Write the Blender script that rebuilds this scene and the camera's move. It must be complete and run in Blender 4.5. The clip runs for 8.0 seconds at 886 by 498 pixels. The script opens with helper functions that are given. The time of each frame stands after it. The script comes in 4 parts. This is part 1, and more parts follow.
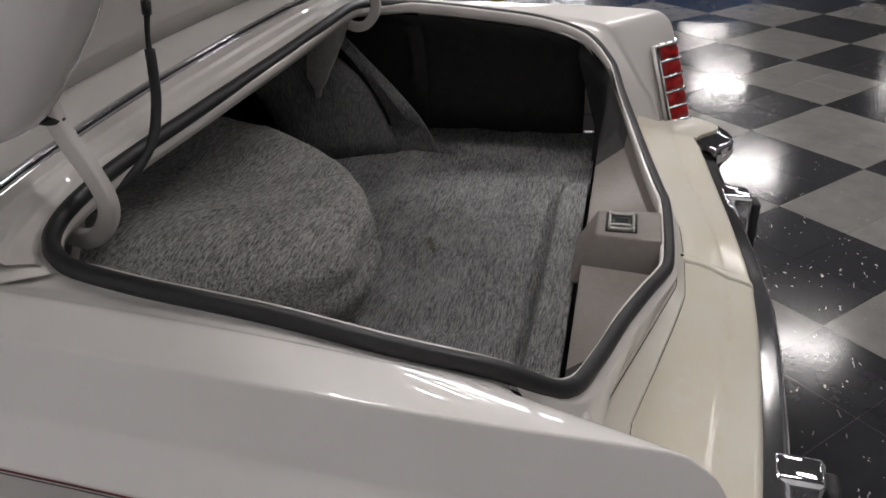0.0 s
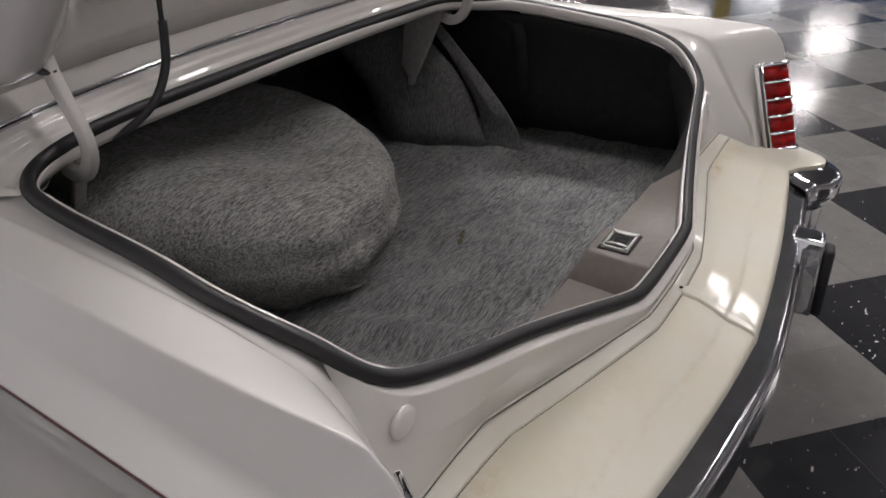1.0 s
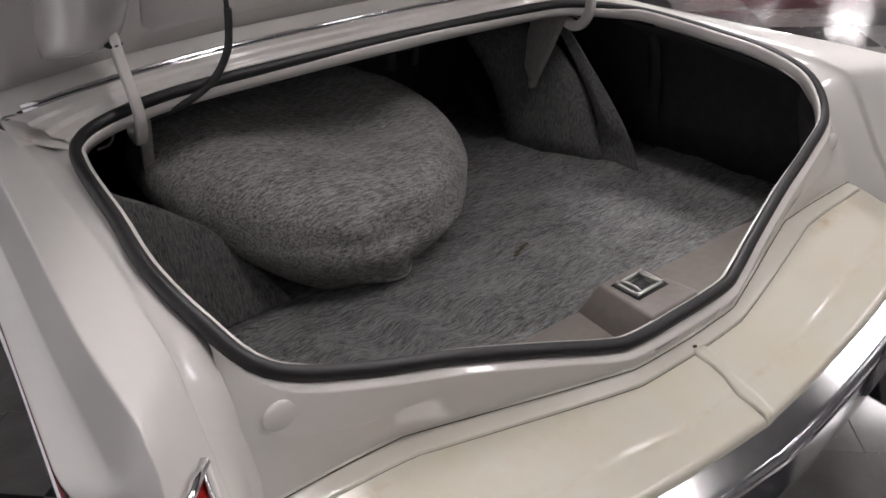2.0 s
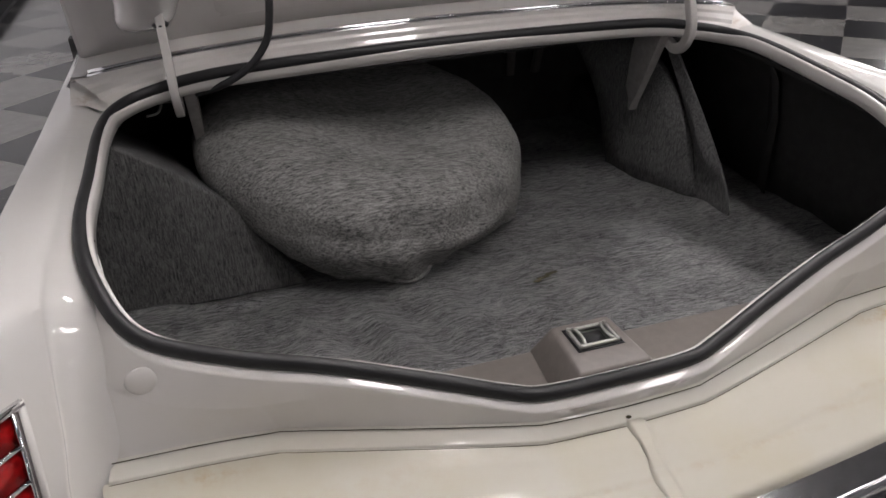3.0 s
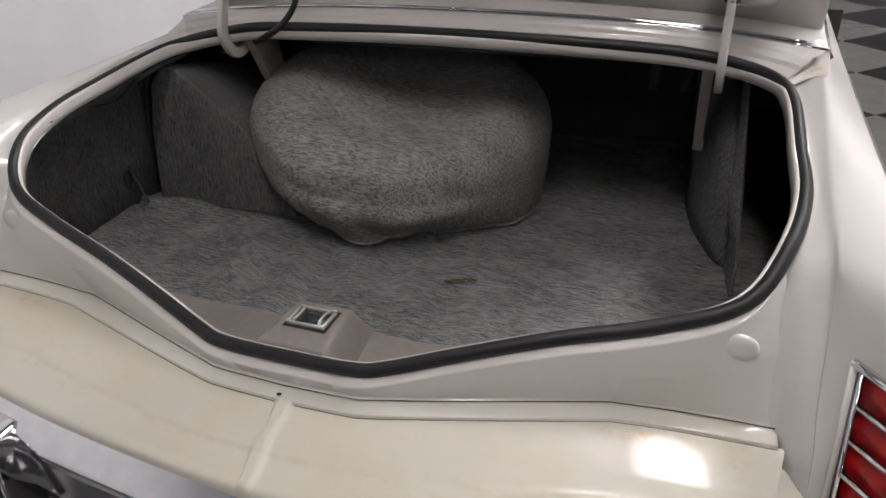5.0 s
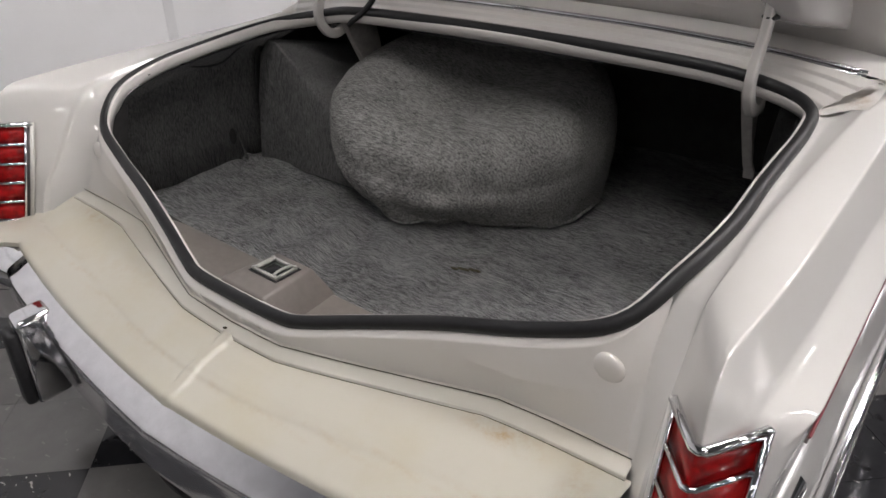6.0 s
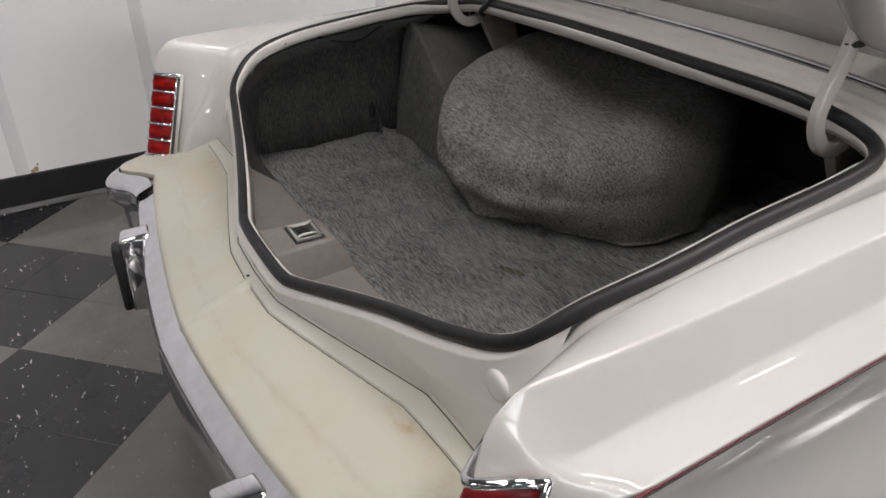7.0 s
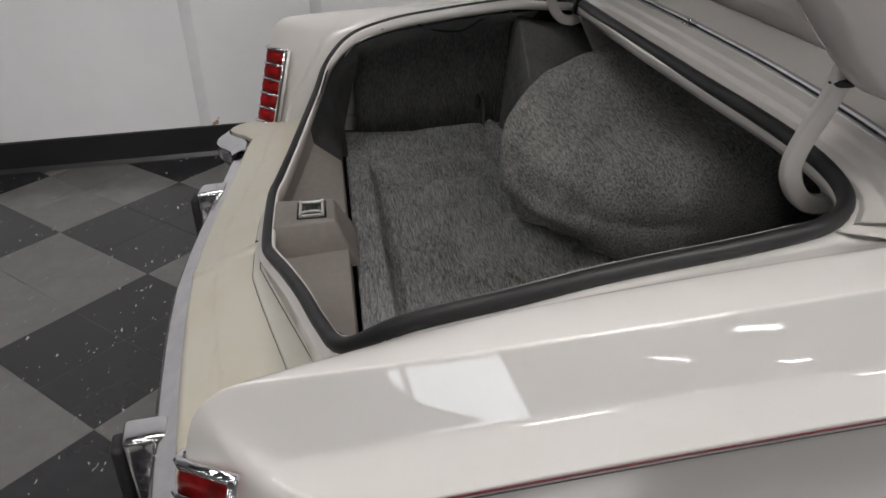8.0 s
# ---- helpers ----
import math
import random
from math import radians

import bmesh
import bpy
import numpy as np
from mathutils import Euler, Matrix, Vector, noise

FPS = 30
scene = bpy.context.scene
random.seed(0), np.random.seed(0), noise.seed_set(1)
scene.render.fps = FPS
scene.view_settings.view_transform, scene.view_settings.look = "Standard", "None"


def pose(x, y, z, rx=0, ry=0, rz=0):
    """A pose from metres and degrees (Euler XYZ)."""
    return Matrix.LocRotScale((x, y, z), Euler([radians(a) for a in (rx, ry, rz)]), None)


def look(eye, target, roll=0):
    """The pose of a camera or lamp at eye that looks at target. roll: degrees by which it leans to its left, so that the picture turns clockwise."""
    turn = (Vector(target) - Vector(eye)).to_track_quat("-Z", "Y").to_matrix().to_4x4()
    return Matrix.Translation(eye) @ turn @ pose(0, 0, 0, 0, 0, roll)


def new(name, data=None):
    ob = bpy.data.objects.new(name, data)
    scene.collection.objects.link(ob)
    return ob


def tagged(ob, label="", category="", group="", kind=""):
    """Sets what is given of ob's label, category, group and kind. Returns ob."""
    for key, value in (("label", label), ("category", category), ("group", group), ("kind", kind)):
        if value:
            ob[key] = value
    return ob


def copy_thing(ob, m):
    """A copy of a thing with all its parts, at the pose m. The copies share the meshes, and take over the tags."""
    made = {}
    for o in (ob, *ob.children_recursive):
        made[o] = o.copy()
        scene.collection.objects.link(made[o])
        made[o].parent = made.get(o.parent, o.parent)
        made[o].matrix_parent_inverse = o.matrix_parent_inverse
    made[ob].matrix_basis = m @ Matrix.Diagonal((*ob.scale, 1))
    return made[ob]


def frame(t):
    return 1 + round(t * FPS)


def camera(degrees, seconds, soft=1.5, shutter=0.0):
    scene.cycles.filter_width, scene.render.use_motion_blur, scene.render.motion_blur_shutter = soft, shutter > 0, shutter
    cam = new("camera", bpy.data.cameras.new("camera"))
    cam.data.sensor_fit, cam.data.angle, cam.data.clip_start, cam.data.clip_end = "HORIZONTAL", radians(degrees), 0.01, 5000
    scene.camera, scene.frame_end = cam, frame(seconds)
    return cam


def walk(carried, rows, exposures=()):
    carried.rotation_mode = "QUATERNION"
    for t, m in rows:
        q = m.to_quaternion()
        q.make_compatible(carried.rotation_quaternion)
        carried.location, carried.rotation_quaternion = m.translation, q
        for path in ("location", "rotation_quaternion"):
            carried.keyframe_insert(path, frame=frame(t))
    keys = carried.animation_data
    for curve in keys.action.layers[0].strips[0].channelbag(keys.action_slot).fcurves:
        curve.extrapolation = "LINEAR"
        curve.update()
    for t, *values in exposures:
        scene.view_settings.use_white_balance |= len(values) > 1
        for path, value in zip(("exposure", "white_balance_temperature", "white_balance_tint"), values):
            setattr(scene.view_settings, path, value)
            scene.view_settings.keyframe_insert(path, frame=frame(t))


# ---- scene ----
cam = camera(61.8, 8.0, soft=1.6)
PATH = [
    (0, (-1.452, 0.407, 1.482), (0.217, 0.843, 0.469), -2.7),
    (0.5, (-1.397, 0.155, 1.473), (0.179, 0.872, 0.473), -2.9),
    (1, (-1.303, -0.044, 1.469), (0.140, 0.918, 0.473), -2.8),
    (1.5, (-1.171, -0.212, 1.472), (0.095, 0.974, 0.477), -2.8),
    (2, (-0.992, -0.347, 1.478), (0.032, 1.055, 0.484), -2.9),
    (2.2, (-0.913, -0.393, 1.470), (0.011, 1.082, 0.485), -2.8),
    (3.5, (-0.256, -0.608, 1.473), (-0.046, 1.124, 0.495), -2.4),
    (4, (0.026, -0.641, 1.474), (-0.012, 1.106, 0.500), -2.3),
    (4.5, (0.312, -0.635, 1.469), (0.011, 1.089, 0.500), -1.9),
    (4.7, (0.444, -0.608, 1.473), (-0.003, 1.080, 0.496), -2.1),
    (5.8, (1.021, -0.453, 1.476), (0.004, 0.974, 0.512), -1.0),
    (6, (1.095, -0.385, 1.449), (-0.038, 0.957, 0.492), -1.3),
    (6.5, (1.262, -0.225, 1.448), (-0.105, 0.874, 0.487), -1.0),
    (7, (1.400, -0.029, 1.447), (-0.141, 0.803, 0.481), -0.9),
    (7.5, (1.493, 0.199, 1.456), (-0.161, 0.750, 0.477), -0.8),
    (8, (1.554, 0.470, 1.462), (-0.168, 0.711, 0.473), -1.4),
]
walk(cam, [(t, look(eye, target, roll)) for t, eye, target, roll in PATH],
     exposures=[(0.0, -0.05, 6500, 13.5), (2.0, 0.06, 6500, 15.0), (4.5, 0.0, 6500, 15.0), (6.0, 0.05, 6500, 12.8), (6.5, 0.05, 6500, 12.0), (8.0, -0.33, 6500, 10.8)])

# ---- world and lights ----
world = bpy.data.worlds.new("world")
scene.world = world
world.use_nodes = True
world.node_tree.nodes["Background"].inputs[0].default_value = (0.75, 0.77, 0.8, 1)
world.node_tree.nodes["Background"].inputs[1].default_value = 0.02
scene.view_settings.exposure = 0.0
LAMP_POWER = 100.0
CEILING_Z = 4.6


# ---- materials ----
def nodes_of(name):
    m = bpy.data.materials.new(name)
    m.use_nodes = True
    return m, m.node_tree.nodes, m.node_tree.links, m.node_tree.nodes["Principled BSDF"]


def tex(n, kind, **inputs):
    node = n.new(kind)
    for k, v in inputs.items():
        node.inputs[k].default_value = v
    return node


def mix_colour(n, l, fac, a, b):
    m = n.new("ShaderNodeMix")
    m.data_type = "RGBA"
    if isinstance(fac, (int, float)):
        m.inputs[0].default_value = fac
    else:
        l.new(fac, m.inputs[0])
    for i, c in ((6, a), (7, b)):
        if isinstance(c, tuple):
            m.inputs[i].default_value = (*c, 1)
        else:
            l.new(c, m.inputs[i])
    return m.outputs[2]


def ramp(n, l, src, lo, hi):
    r = n.new("ShaderNodeMapRange")
    r.inputs[1].default_value, r.inputs[2].default_value = lo, hi
    l.new(src, r.inputs[0])
    return r.outputs[0]


def coords(n, l, scale=(1, 1, 1), rot=(0, 0, 0)):
    c = n.new("ShaderNodeTexCoord")
    mp = n.new("ShaderNodeMapping")
    mp.inputs["Scale"].default_value = scale
    mp.inputs["Rotation"].default_value = [radians(a) for a in rot]
    l.new(c.outputs["Object"], mp.inputs[0])
    return mp.outputs[0]


def bump(n, l, b, height, strength, dist=0.002):
    bp = tex(n, "ShaderNodeBump", Strength=strength, Distance=dist)
    l.new(height, bp.inputs["Height"])
    l.new(bp.outputs[0], b.inputs["Normal"])


def noise_fac(n, l, co, scale, detail=4.0, rough=0.6):
    t = tex(n, "ShaderNodeTexNoise", Scale=scale, Detail=detail, Roughness=rough)
    l.new(co, t.inputs["Vector"])
    return t.outputs[0]


def paint(name, base, stain, stain_amount, rough=0.4, coat=1.0, gloss=0.025):
    m, n, l, b = nodes_of(name)
    co = coords(n, l)
    big = ramp(n, l, noise_fac(n, l, co, 5.0, 5.0), 0.45, 0.75)
    fine = ramp(n, l, noise_fac(n, l, co, 60.0, 3.0), 0.55, 0.85)
    mul = n.new("ShaderNodeMath")
    mul.operation = "MULTIPLY"
    l.new(big, mul.inputs[0])
    mul.inputs[1].default_value = stain_amount
    c1 = mix_colour(n, l, mul.outputs[0], base, stain)
    mul2 = n.new("ShaderNodeMath")
    mul2.operation = "MULTIPLY"
    l.new(fine, mul2.inputs[0])
    mul2.inputs[1].default_value = 0.1
    c2 = mix_colour(n, l, mul2.outputs[0], c1, (base[0] * 0.8, base[1] * 0.78, base[2] * 0.72))
    l.new(c2, b.inputs["Base Color"])
    b.inputs["Roughness"].default_value = rough
    b.inputs["Coat Weight"].default_value = coat
    b.inputs["Coat Roughness"].default_value = gloss
    bump(n, l, b, noise_fac(n, l, co, 9.0, 2.0), 0.02, 0.004)
    return m


def plain(name, base, rough=0.5, metal=0.0, vary=0.25, scale=40.0, bumps=0.1, coat=0.0):
    m, n, l, b = nodes_of(name)
    co = coords(n, l)
    f = noise_fac(n, l, co, scale, 5.0)
    dark = tuple(c * (1 - vary) for c in base)
    l.new(mix_colour(n, l, ramp(n, l, f, 0.35, 0.7), dark, base), b.inputs["Base Color"])
    rr = n.new("ShaderNodeMapRange")
    rr.inputs[3].default_value, rr.inputs[4].default_value = rough * 0.8, min(1.0, rough * 1.25)
    l.new(noise_fac(n, l, co, scale * 0.3, 4.0), rr.inputs[0])
    l.new(rr.outputs[0], b.inputs["Roughness"])
    b.inputs["Metallic"].default_value = metal
    b.inputs["Coat Weight"].default_value = coat
    bump(n, l, b, noise_fac(n, l, co, scale * 4, 3.0), bumps, 0.001)
    return m


def carpet(name, dark, light, upright=False, steep=1.0, mottle=0.22):
    """Heathered cut-pile carpet: pale fibres drawn out along one way over a dark ground."""
    m, n, l, b = nodes_of(name)
    lay = (lambda a, c: (c, c, a)) if upright else (lambda a, c: (a, c, c * steep))
    streak = noise_fac(n, l, coords(n, l, lay(38, 330)), 1.0, 4.0, 0.66)
    fibre = noise_fac(n, l, coords(n, l, lay(240, 1150)), 1.0, 3.0, 0.8)
    grain = noise_fac(n, l, coords(n, l), 620.0, 2.0, 0.7)
    cloud = noise_fac(n, l, coords(n, l, lay(8, 13)), 1.0, 6.0, 0.65)

    def add(a, k, c):
        q = n.new("ShaderNodeMath")
        q.operation = "MULTIPLY_ADD"
        l.new(a, q.inputs[0])
        q.inputs[1].default_value = k
        l.new(c, q.inputs[2])
        return q.outputs[0]

    pile = add(fibre, 0.85, streak)
    pile = add(grain, 0.65, pile)
    shade = add(cloud, mottle, pile)
    l.new(mix_colour(n, l, ramp(n, l, shade, 1.03 + mottle / 2, 1.47 + mottle / 2), dark, light), b.inputs["Base Color"])
    b.inputs["Roughness"].default_value = 1.0
    b.inputs["Specular IOR Level"].default_value = 0.1
    bump(n, l, b, pile, 0.6, 0.003)
    return m


def lens_red():
    m, n, l, b = nodes_of("red_lens")
    co = coords(n, l)
    f = noise_fac(n, l, co, 30.0, 4.0)
    l.new(mix_colour(n, l, ramp(n, l, f, 0.35, 0.7), (0.16, 0.002, 0.003), (0.50, 0.008, 0.009)), b.inputs["Base Color"])
    b.inputs["Roughness"].default_value = 0.28
    b.inputs["Specular IOR Level"].default_value = 0.3
    b.inputs["Coat Weight"].default_value = 0.15
    bump(n, l, b, noise_fac(n, l, co, 90.0, 2.0), 0.01, 0.001)
    return m


def vinyl_tile(name, a, b_col, fleck, fleck_amount):
    m, n, l, b = nodes_of(name)
    co = n.new("ShaderNodeNewGeometry").outputs["Position"]
    cloud = noise_fac(n, l, co, 9.0, 6.0, 0.65)
    c = mix_colour(n, l, ramp(n, l, cloud, 0.3, 0.7), a, b_col)
    rnd = n.new("ShaderNodeObjectInfo").outputs["Random"]
    c = mix_colour(n, l, ramp(n, l, rnd, -1.5, 2.0), c, tuple(x * 0.75 for x in a))
    warp = n.new("ShaderNodeMapping")
    warp.inputs["Scale"].default_value = (1, 2.2, 1)
    warp.inputs["Rotation"].default_value = (0, 0, 0.8)
    l.new(co, warp.inputs[0])
    v = tex(n, "ShaderNodeTexVoronoi", Scale=30.0, Randomness=1.0)
    wob = tex(n, "ShaderNodeTexNoise", Scale=22.0, Detail=2.0)
    l.new(co, wob.inputs["Vector"])
    wv = n.new("ShaderNodeVectorMath")
    wv.operation = "MULTIPLY_ADD"
    l.new(wob.outputs["Color"], wv.inputs[0])
    wv.inputs[1].default_value = (0.10, 0.10, 0)
    l.new(warp.outputs[0], wv.inputs[2])
    l.new(wv.outputs[0], v.inputs["Vector"])
    pick = noise_fac(n, l, co, 14.0, 2.0)
    sep = n.new("ShaderNodeSeparateColor")
    l.new(v.outputs["Color"], sep.inputs[0])
    size = n.new("ShaderNodeMapRange")
    size.inputs[1].default_value, size.inputs[2].default_value = 0.35, 1.0
    size.inputs[3].default_value, size.inputs[4].default_value = 0.02, 0.26
    l.new(sep.outputs[0], size.inputs[0])
    rel = n.new("ShaderNodeMath")
    rel.operation = "DIVIDE"
    l.new(v.outputs["Distance"], rel.inputs[0])
    l.new(size.outputs[0], rel.inputs[1])
    near = ramp(n, l, rel.outputs[0], 1.0, 0.7)
    mul = n.new("ShaderNodeMath")
    mul.operation = "MULTIPLY"
    l.new(near, mul.inputs[0])
    l.new(ramp(n, l, pick, 0.42, 0.46), mul.inputs[1])
    mul2 = n.new("ShaderNodeMath")
    mul2.operation = "MULTIPLY"
    l.new(mul.outputs[0], mul2.inputs[0])
    mul2.inputs[1].default_value = fleck_amount
    l.new(mix_colour(n, l, mul2.outputs[0], c, fleck), b.inputs["Base Color"])
    rr = n.new("ShaderNodeMapRange")
    rr.inputs[3].default_value, rr.inputs[4].default_value = 0.05, 0.2
    l.new(noise_fac(n, l, co, 3.0, 6.0), rr.inputs[0])
    l.new(rr.outputs[0], b.inputs["Roughness"])
    bump(n, l, b, noise_fac(n, l, co, 48.0, 4.0), 0.08, 0.002)
    return m


PAINT = paint("white_paint", (0.645, 0.628, 0.605), (0.60, 0.575, 0.525), 0.3)
JAMB = paint("jamb_paint", (0.675, 0.65, 0.622), (0.62, 0.575, 0.50), 0.35, rough=0.35, coat=0.9)
def add_stains(m, spots, colour):
    """Rust run-off with ragged edges round a few places on the car."""
    n, l = m.node_tree.nodes, m.node_tree.links
    b = n["Principled BSDF"]
    src = b.inputs["Base Color"].links[0].from_socket
    pos = n.new("ShaderNodeNewGeometry").outputs["Position"]
    ragged = noise_fac(n, l, pos, 38.0, 5.0, 0.7)
    for (at, size, amount) in spots:
        d = n.new("ShaderNodeVectorMath")
        d.operation = "SUBTRACT"
        l.new(pos, d.inputs[0])
        d.inputs[1].default_value = at
        k = n.new("ShaderNodeVectorMath")
        k.operation = "MULTIPLY"
        l.new(d.outputs[0], k.inputs[0])
        k.inputs[1].default_value = (1 / size[0], 1 / size[1], 0)
        ln = n.new("ShaderNodeVectorMath")
        ln.operation = "LENGTH"
        l.new(k.outputs[0], ln.inputs[0])
        near = ramp(n, l, ln.outputs["Value"], 1.0, 0.0)
        mu = n.new("ShaderNodeMath")
        mu.operation = "MULTIPLY"
        l.new(near, mu.inputs[0])
        l.new(ramp(n, l, ragged, 0.42, 0.72), mu.inputs[1])
        am = n.new("ShaderNodeMath")
        am.operation = "MULTIPLY"
        l.new(mu.outputs[0], am.inputs[0])
        am.inputs[1].default_value = amount
        src = mix_colour(n, l, am.outputs[0], src, colour)
    l.new(src, b.inputs["Base Color"])


add_stains(JAMB, [((sx * 0.822, 1.19, 1.0), (0.035, 0.045), 0.9) for sx in (-1, 1)] + [((sx * 0.785, 0.372, 0.66), (0.03, 0.03), 0.6) for sx in (-1, 1)], (0.33, 0.20, 0.09))
FILLER = paint("cream_filler", (0.545, 0.52, 0.445), (0.51, 0.46, 0.325), 0.6, rough=0.35, coat=0.45, gloss=0.07)
STRIP = paint("cream_strip", (0.67, 0.648, 0.58), (0.60, 0.54, 0.43), 0.4, coat=0.8)
add_stains(FILLER, [((0.60, 0.335, 0.65), (0.10, 0.028), 0.85), ((-0.66, 0.335, 0.65), (0.10, 0.025), 0.6), ((0.74, 0.32, 0.65), (0.03, 0.08), 0.5), ((-0.40, 0.26, 0.63), (0.3, 0.05), 0.2)]
           + [((sx * x, y, 0.59), (0.13, 0.009), 0.34) for sx in (1, -1) for x, y in ((0.10, 0.158), (0.22, 0.167), (0.36, 0.191), (0.50, 0.212), (0.64, 0.232))], (0.42, 0.26, 0.09))
LID_PAINT = paint("lid_underside_paint", (0.52, 0.50, 0.49), (0.46, 0.43, 0.41), 0.4, rough=0.3, coat=0.3)
# tulip panel and hinge arms: car paint darkened for the lid's shadow
TULIP_PAINT = paint("tulip_paint_shaded", (0.56, 0.54, 0.515), (0.48, 0.45, 0.40), 0.4, rough=0.3, coat=1.0)
ARM = paint("hinge_arm_paint_shaded", (0.52, 0.50, 0.475), (0.44, 0.41, 0.37), 0.35, rough=0.3, coat=0.9)
POCKET = paint("pocket_paint", (0.54, 0.52, 0.51), (0.50, 0.47, 0.455), 0.3, rough=0.25, coat=1.0)
SILL = plain("taupe_sill_paint", (0.205, 0.182, 0.166), 0.4, vary=0.12, scale=60)
SEAL = plain("black_rubber", (0.010, 0.010, 0.0115), 0.46, vary=0.4, scale=120, bumps=0.2)
RUBBER = plain("matt_rubber", (0.02, 0.02, 0.022), 0.6, vary=0.4, scale=80, bumps=0.2)
CHROME = plain("chrome", (0.82, 0.82, 0.84), 0.07, metal=1.0, vary=0.15, scale=25, bumps=0.02)
DULL_CHROME = plain("worn_chrome", (0.86, 0.855, 0.88), 0.12, metal=1.0, vary=0.14, scale=26, bumps=0.04)
STEEL = plain("zinc_steel", (0.45, 0.45, 0.43), 0.35, metal=0.9, vary=0.3, scale=90)
BARE = plain("grey_primer_steel", (0.33, 0.315, 0.30), 0.45, vary=0.25, scale=50)
ZINC = plain("bright_zinc", (0.62, 0.62, 0.58), 0.3, metal=0.6, vary=0.2, scale=90)
PLATE = plain("passivated_plate", (0.16, 0.18, 0.165), 0.35, metal=0.5, vary=0.3, scale=60)
GAP = plain("dark_grey_frame", (0.16, 0.14, 0.14), 0.3, metal=0.6, vary=0.3, scale=60)
STRUT = plain("dark_primer", (0.10, 0.095, 0.09), 0.5, vary=0.25, scale=50)
# one carpet in three tones; cover and uprights darkened in place of shade
CARPET = carpet("grey_heather_carpet", (0.06, 0.06, 0.064), (0.62, 0.62, 0.615), steep=0.1, mottle=0.34)
COVER = carpet("grey_heather_cover_shaded", (0.04, 0.04, 0.041), (0.44, 0.435, 0.42), steep=0.6)
CARPET_SHADED = carpet("grey_heather_carpet_shaded", (0.035, 0.035, 0.036), (0.215, 0.215, 0.212), True)
# near-black for hidden steel, and for trunk parts coloured as if in shade
DARK = plain("dark_steel_and_shade", (0.032, 0.031, 0.031), 0.7, vary=0.4, scale=30)
LENS = lens_red()
STRIPE = plain("red_pinstripe", (0.15, 0.012, 0.02), 0.4, vary=0.3, scale=80)
GREY_STRIPE = plain("grey_pinstripe", (0.10, 0.085, 0.085), 0.4, vary=0.3, scale=80)
TILE_DARK = vinyl_tile("dark_vinyl_tile", (0.022, 0.022, 0.025), (0.05, 0.05, 0.054), (0.5, 0.49, 0.46), 0.9)
TILE_GREY = vinyl_tile("grey_vinyl_tile", (0.17, 0.165, 0.16), (0.26, 0.255, 0.245), (0.33, 0.32, 0.30), 0.4)
GROUT = plain("tile_joint", (0.16, 0.155, 0.15), 0.5, vary=0.3, scale=50)
WALL = plain("white_wall_paint", (0.90, 0.90, 0.915), 0.55, vary=0.05, scale=3, bumps=0.05)
SEAM = plain("seam_paint", (0.80, 0.80, 0.815), 0.55, vary=0.1, scale=5)
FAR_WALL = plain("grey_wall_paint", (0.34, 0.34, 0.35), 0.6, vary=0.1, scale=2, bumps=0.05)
BASE_BLACK = plain("black_vinyl_base", (0.012, 0.012, 0.013), 0.35, vary=0.3, scale=20)
CEIL = plain("ceiling_paint", (0.30, 0.30, 0.305), 0.8, vary=0.2, scale=2)
YELLOW = plain("yellow_paint", (0.75, 0.55, 0.05), 0.4, vary=0.15, scale=15)
BLUE = plain("blue_car_paint", (0.02, 0.10, 0.30), 0.2, vary=0.1, scale=10, coat=0.8)
RUST = plain("rust_stain", (0.52, 0.38, 0.22), 0.8, vary=0.5, scale=200)
OLIVE = plain("olive_stain", (0.05, 0.045, 0.02), 1.0, vary=0.5, scale=200)
STAIN = plain("faint_olive_stain", (0.17, 0.155, 0.095), 1.0, vary=0.6, scale=220)


def lamp_glow(strength):
    m, n, l, b = nodes_of("lamp_diffuser")
    b.inputs["Base Color"].default_value = (0.9, 0.9, 0.9, 1)
    b.inputs["Emission Color"].default_value = (1.0, 0.97, 0.93, 1)
    b.inputs["Emission Strength"].default_value = strength
    return m


# ---- mesh helpers ----
def part(name, bm, material, parent, label="", smooth=True, bevel=0.0, segments=2, angle=25, subsurf=0, harden=False):
    me = bpy.data.meshes.new(name)
    bm.normal_update()
    bm.to_mesh(me)
    bm.free()
    for p in me.polygons:
        p.use_smooth = smooth
    for mt in material if isinstance(material, (list, tuple)) else (material,):
        me.materials.append(mt)
    ob = new(name, me)
    ob.parent = parent
    if label:
        tagged(ob, label)
    if subsurf:
        s = ob.modifiers.new("subsurf", "SUBSURF")
        s.levels = s.render_levels = subsurf
        s.boundary_smooth = "PRESERVE_CORNERS"
    if bevel:
        bv = ob.modifiers.new("bevel", "BEVEL")
        bv.width, bv.segments, bv.limit_method, bv.angle_limit = bevel, segments, "ANGLE", radians(angle)
        bv.harden_normals = harden
    return ob


def empty(name, at=(0, 0, 0)):
    ob = new(name)
    ob.location = at
    return ob


def spline(pts, k=6, closed=False):
    """Catmull-Rom points through pts, k steps a span."""
    P = [Vector(p) for p in pts]
    ext = [P[-1]] + P + [P[0], P[1]] if closed else [2 * P[0] - P[1]] + P + [2 * P[-1] - P[-2]]
    out = []
    for i in range(1, len(ext) - 2):
        a, b, c, d = ext[i - 1:i + 3]
        for j in range(k):
            s = j / k
            out.append(0.5 * (2 * b + (c - a) * s + (2 * a - 5 * b + 4 * c - d) * s * s + (3 * b - a - 3 * c + d) * s ** 3))
    if not closed:
        out.append(P[-1])
    return out


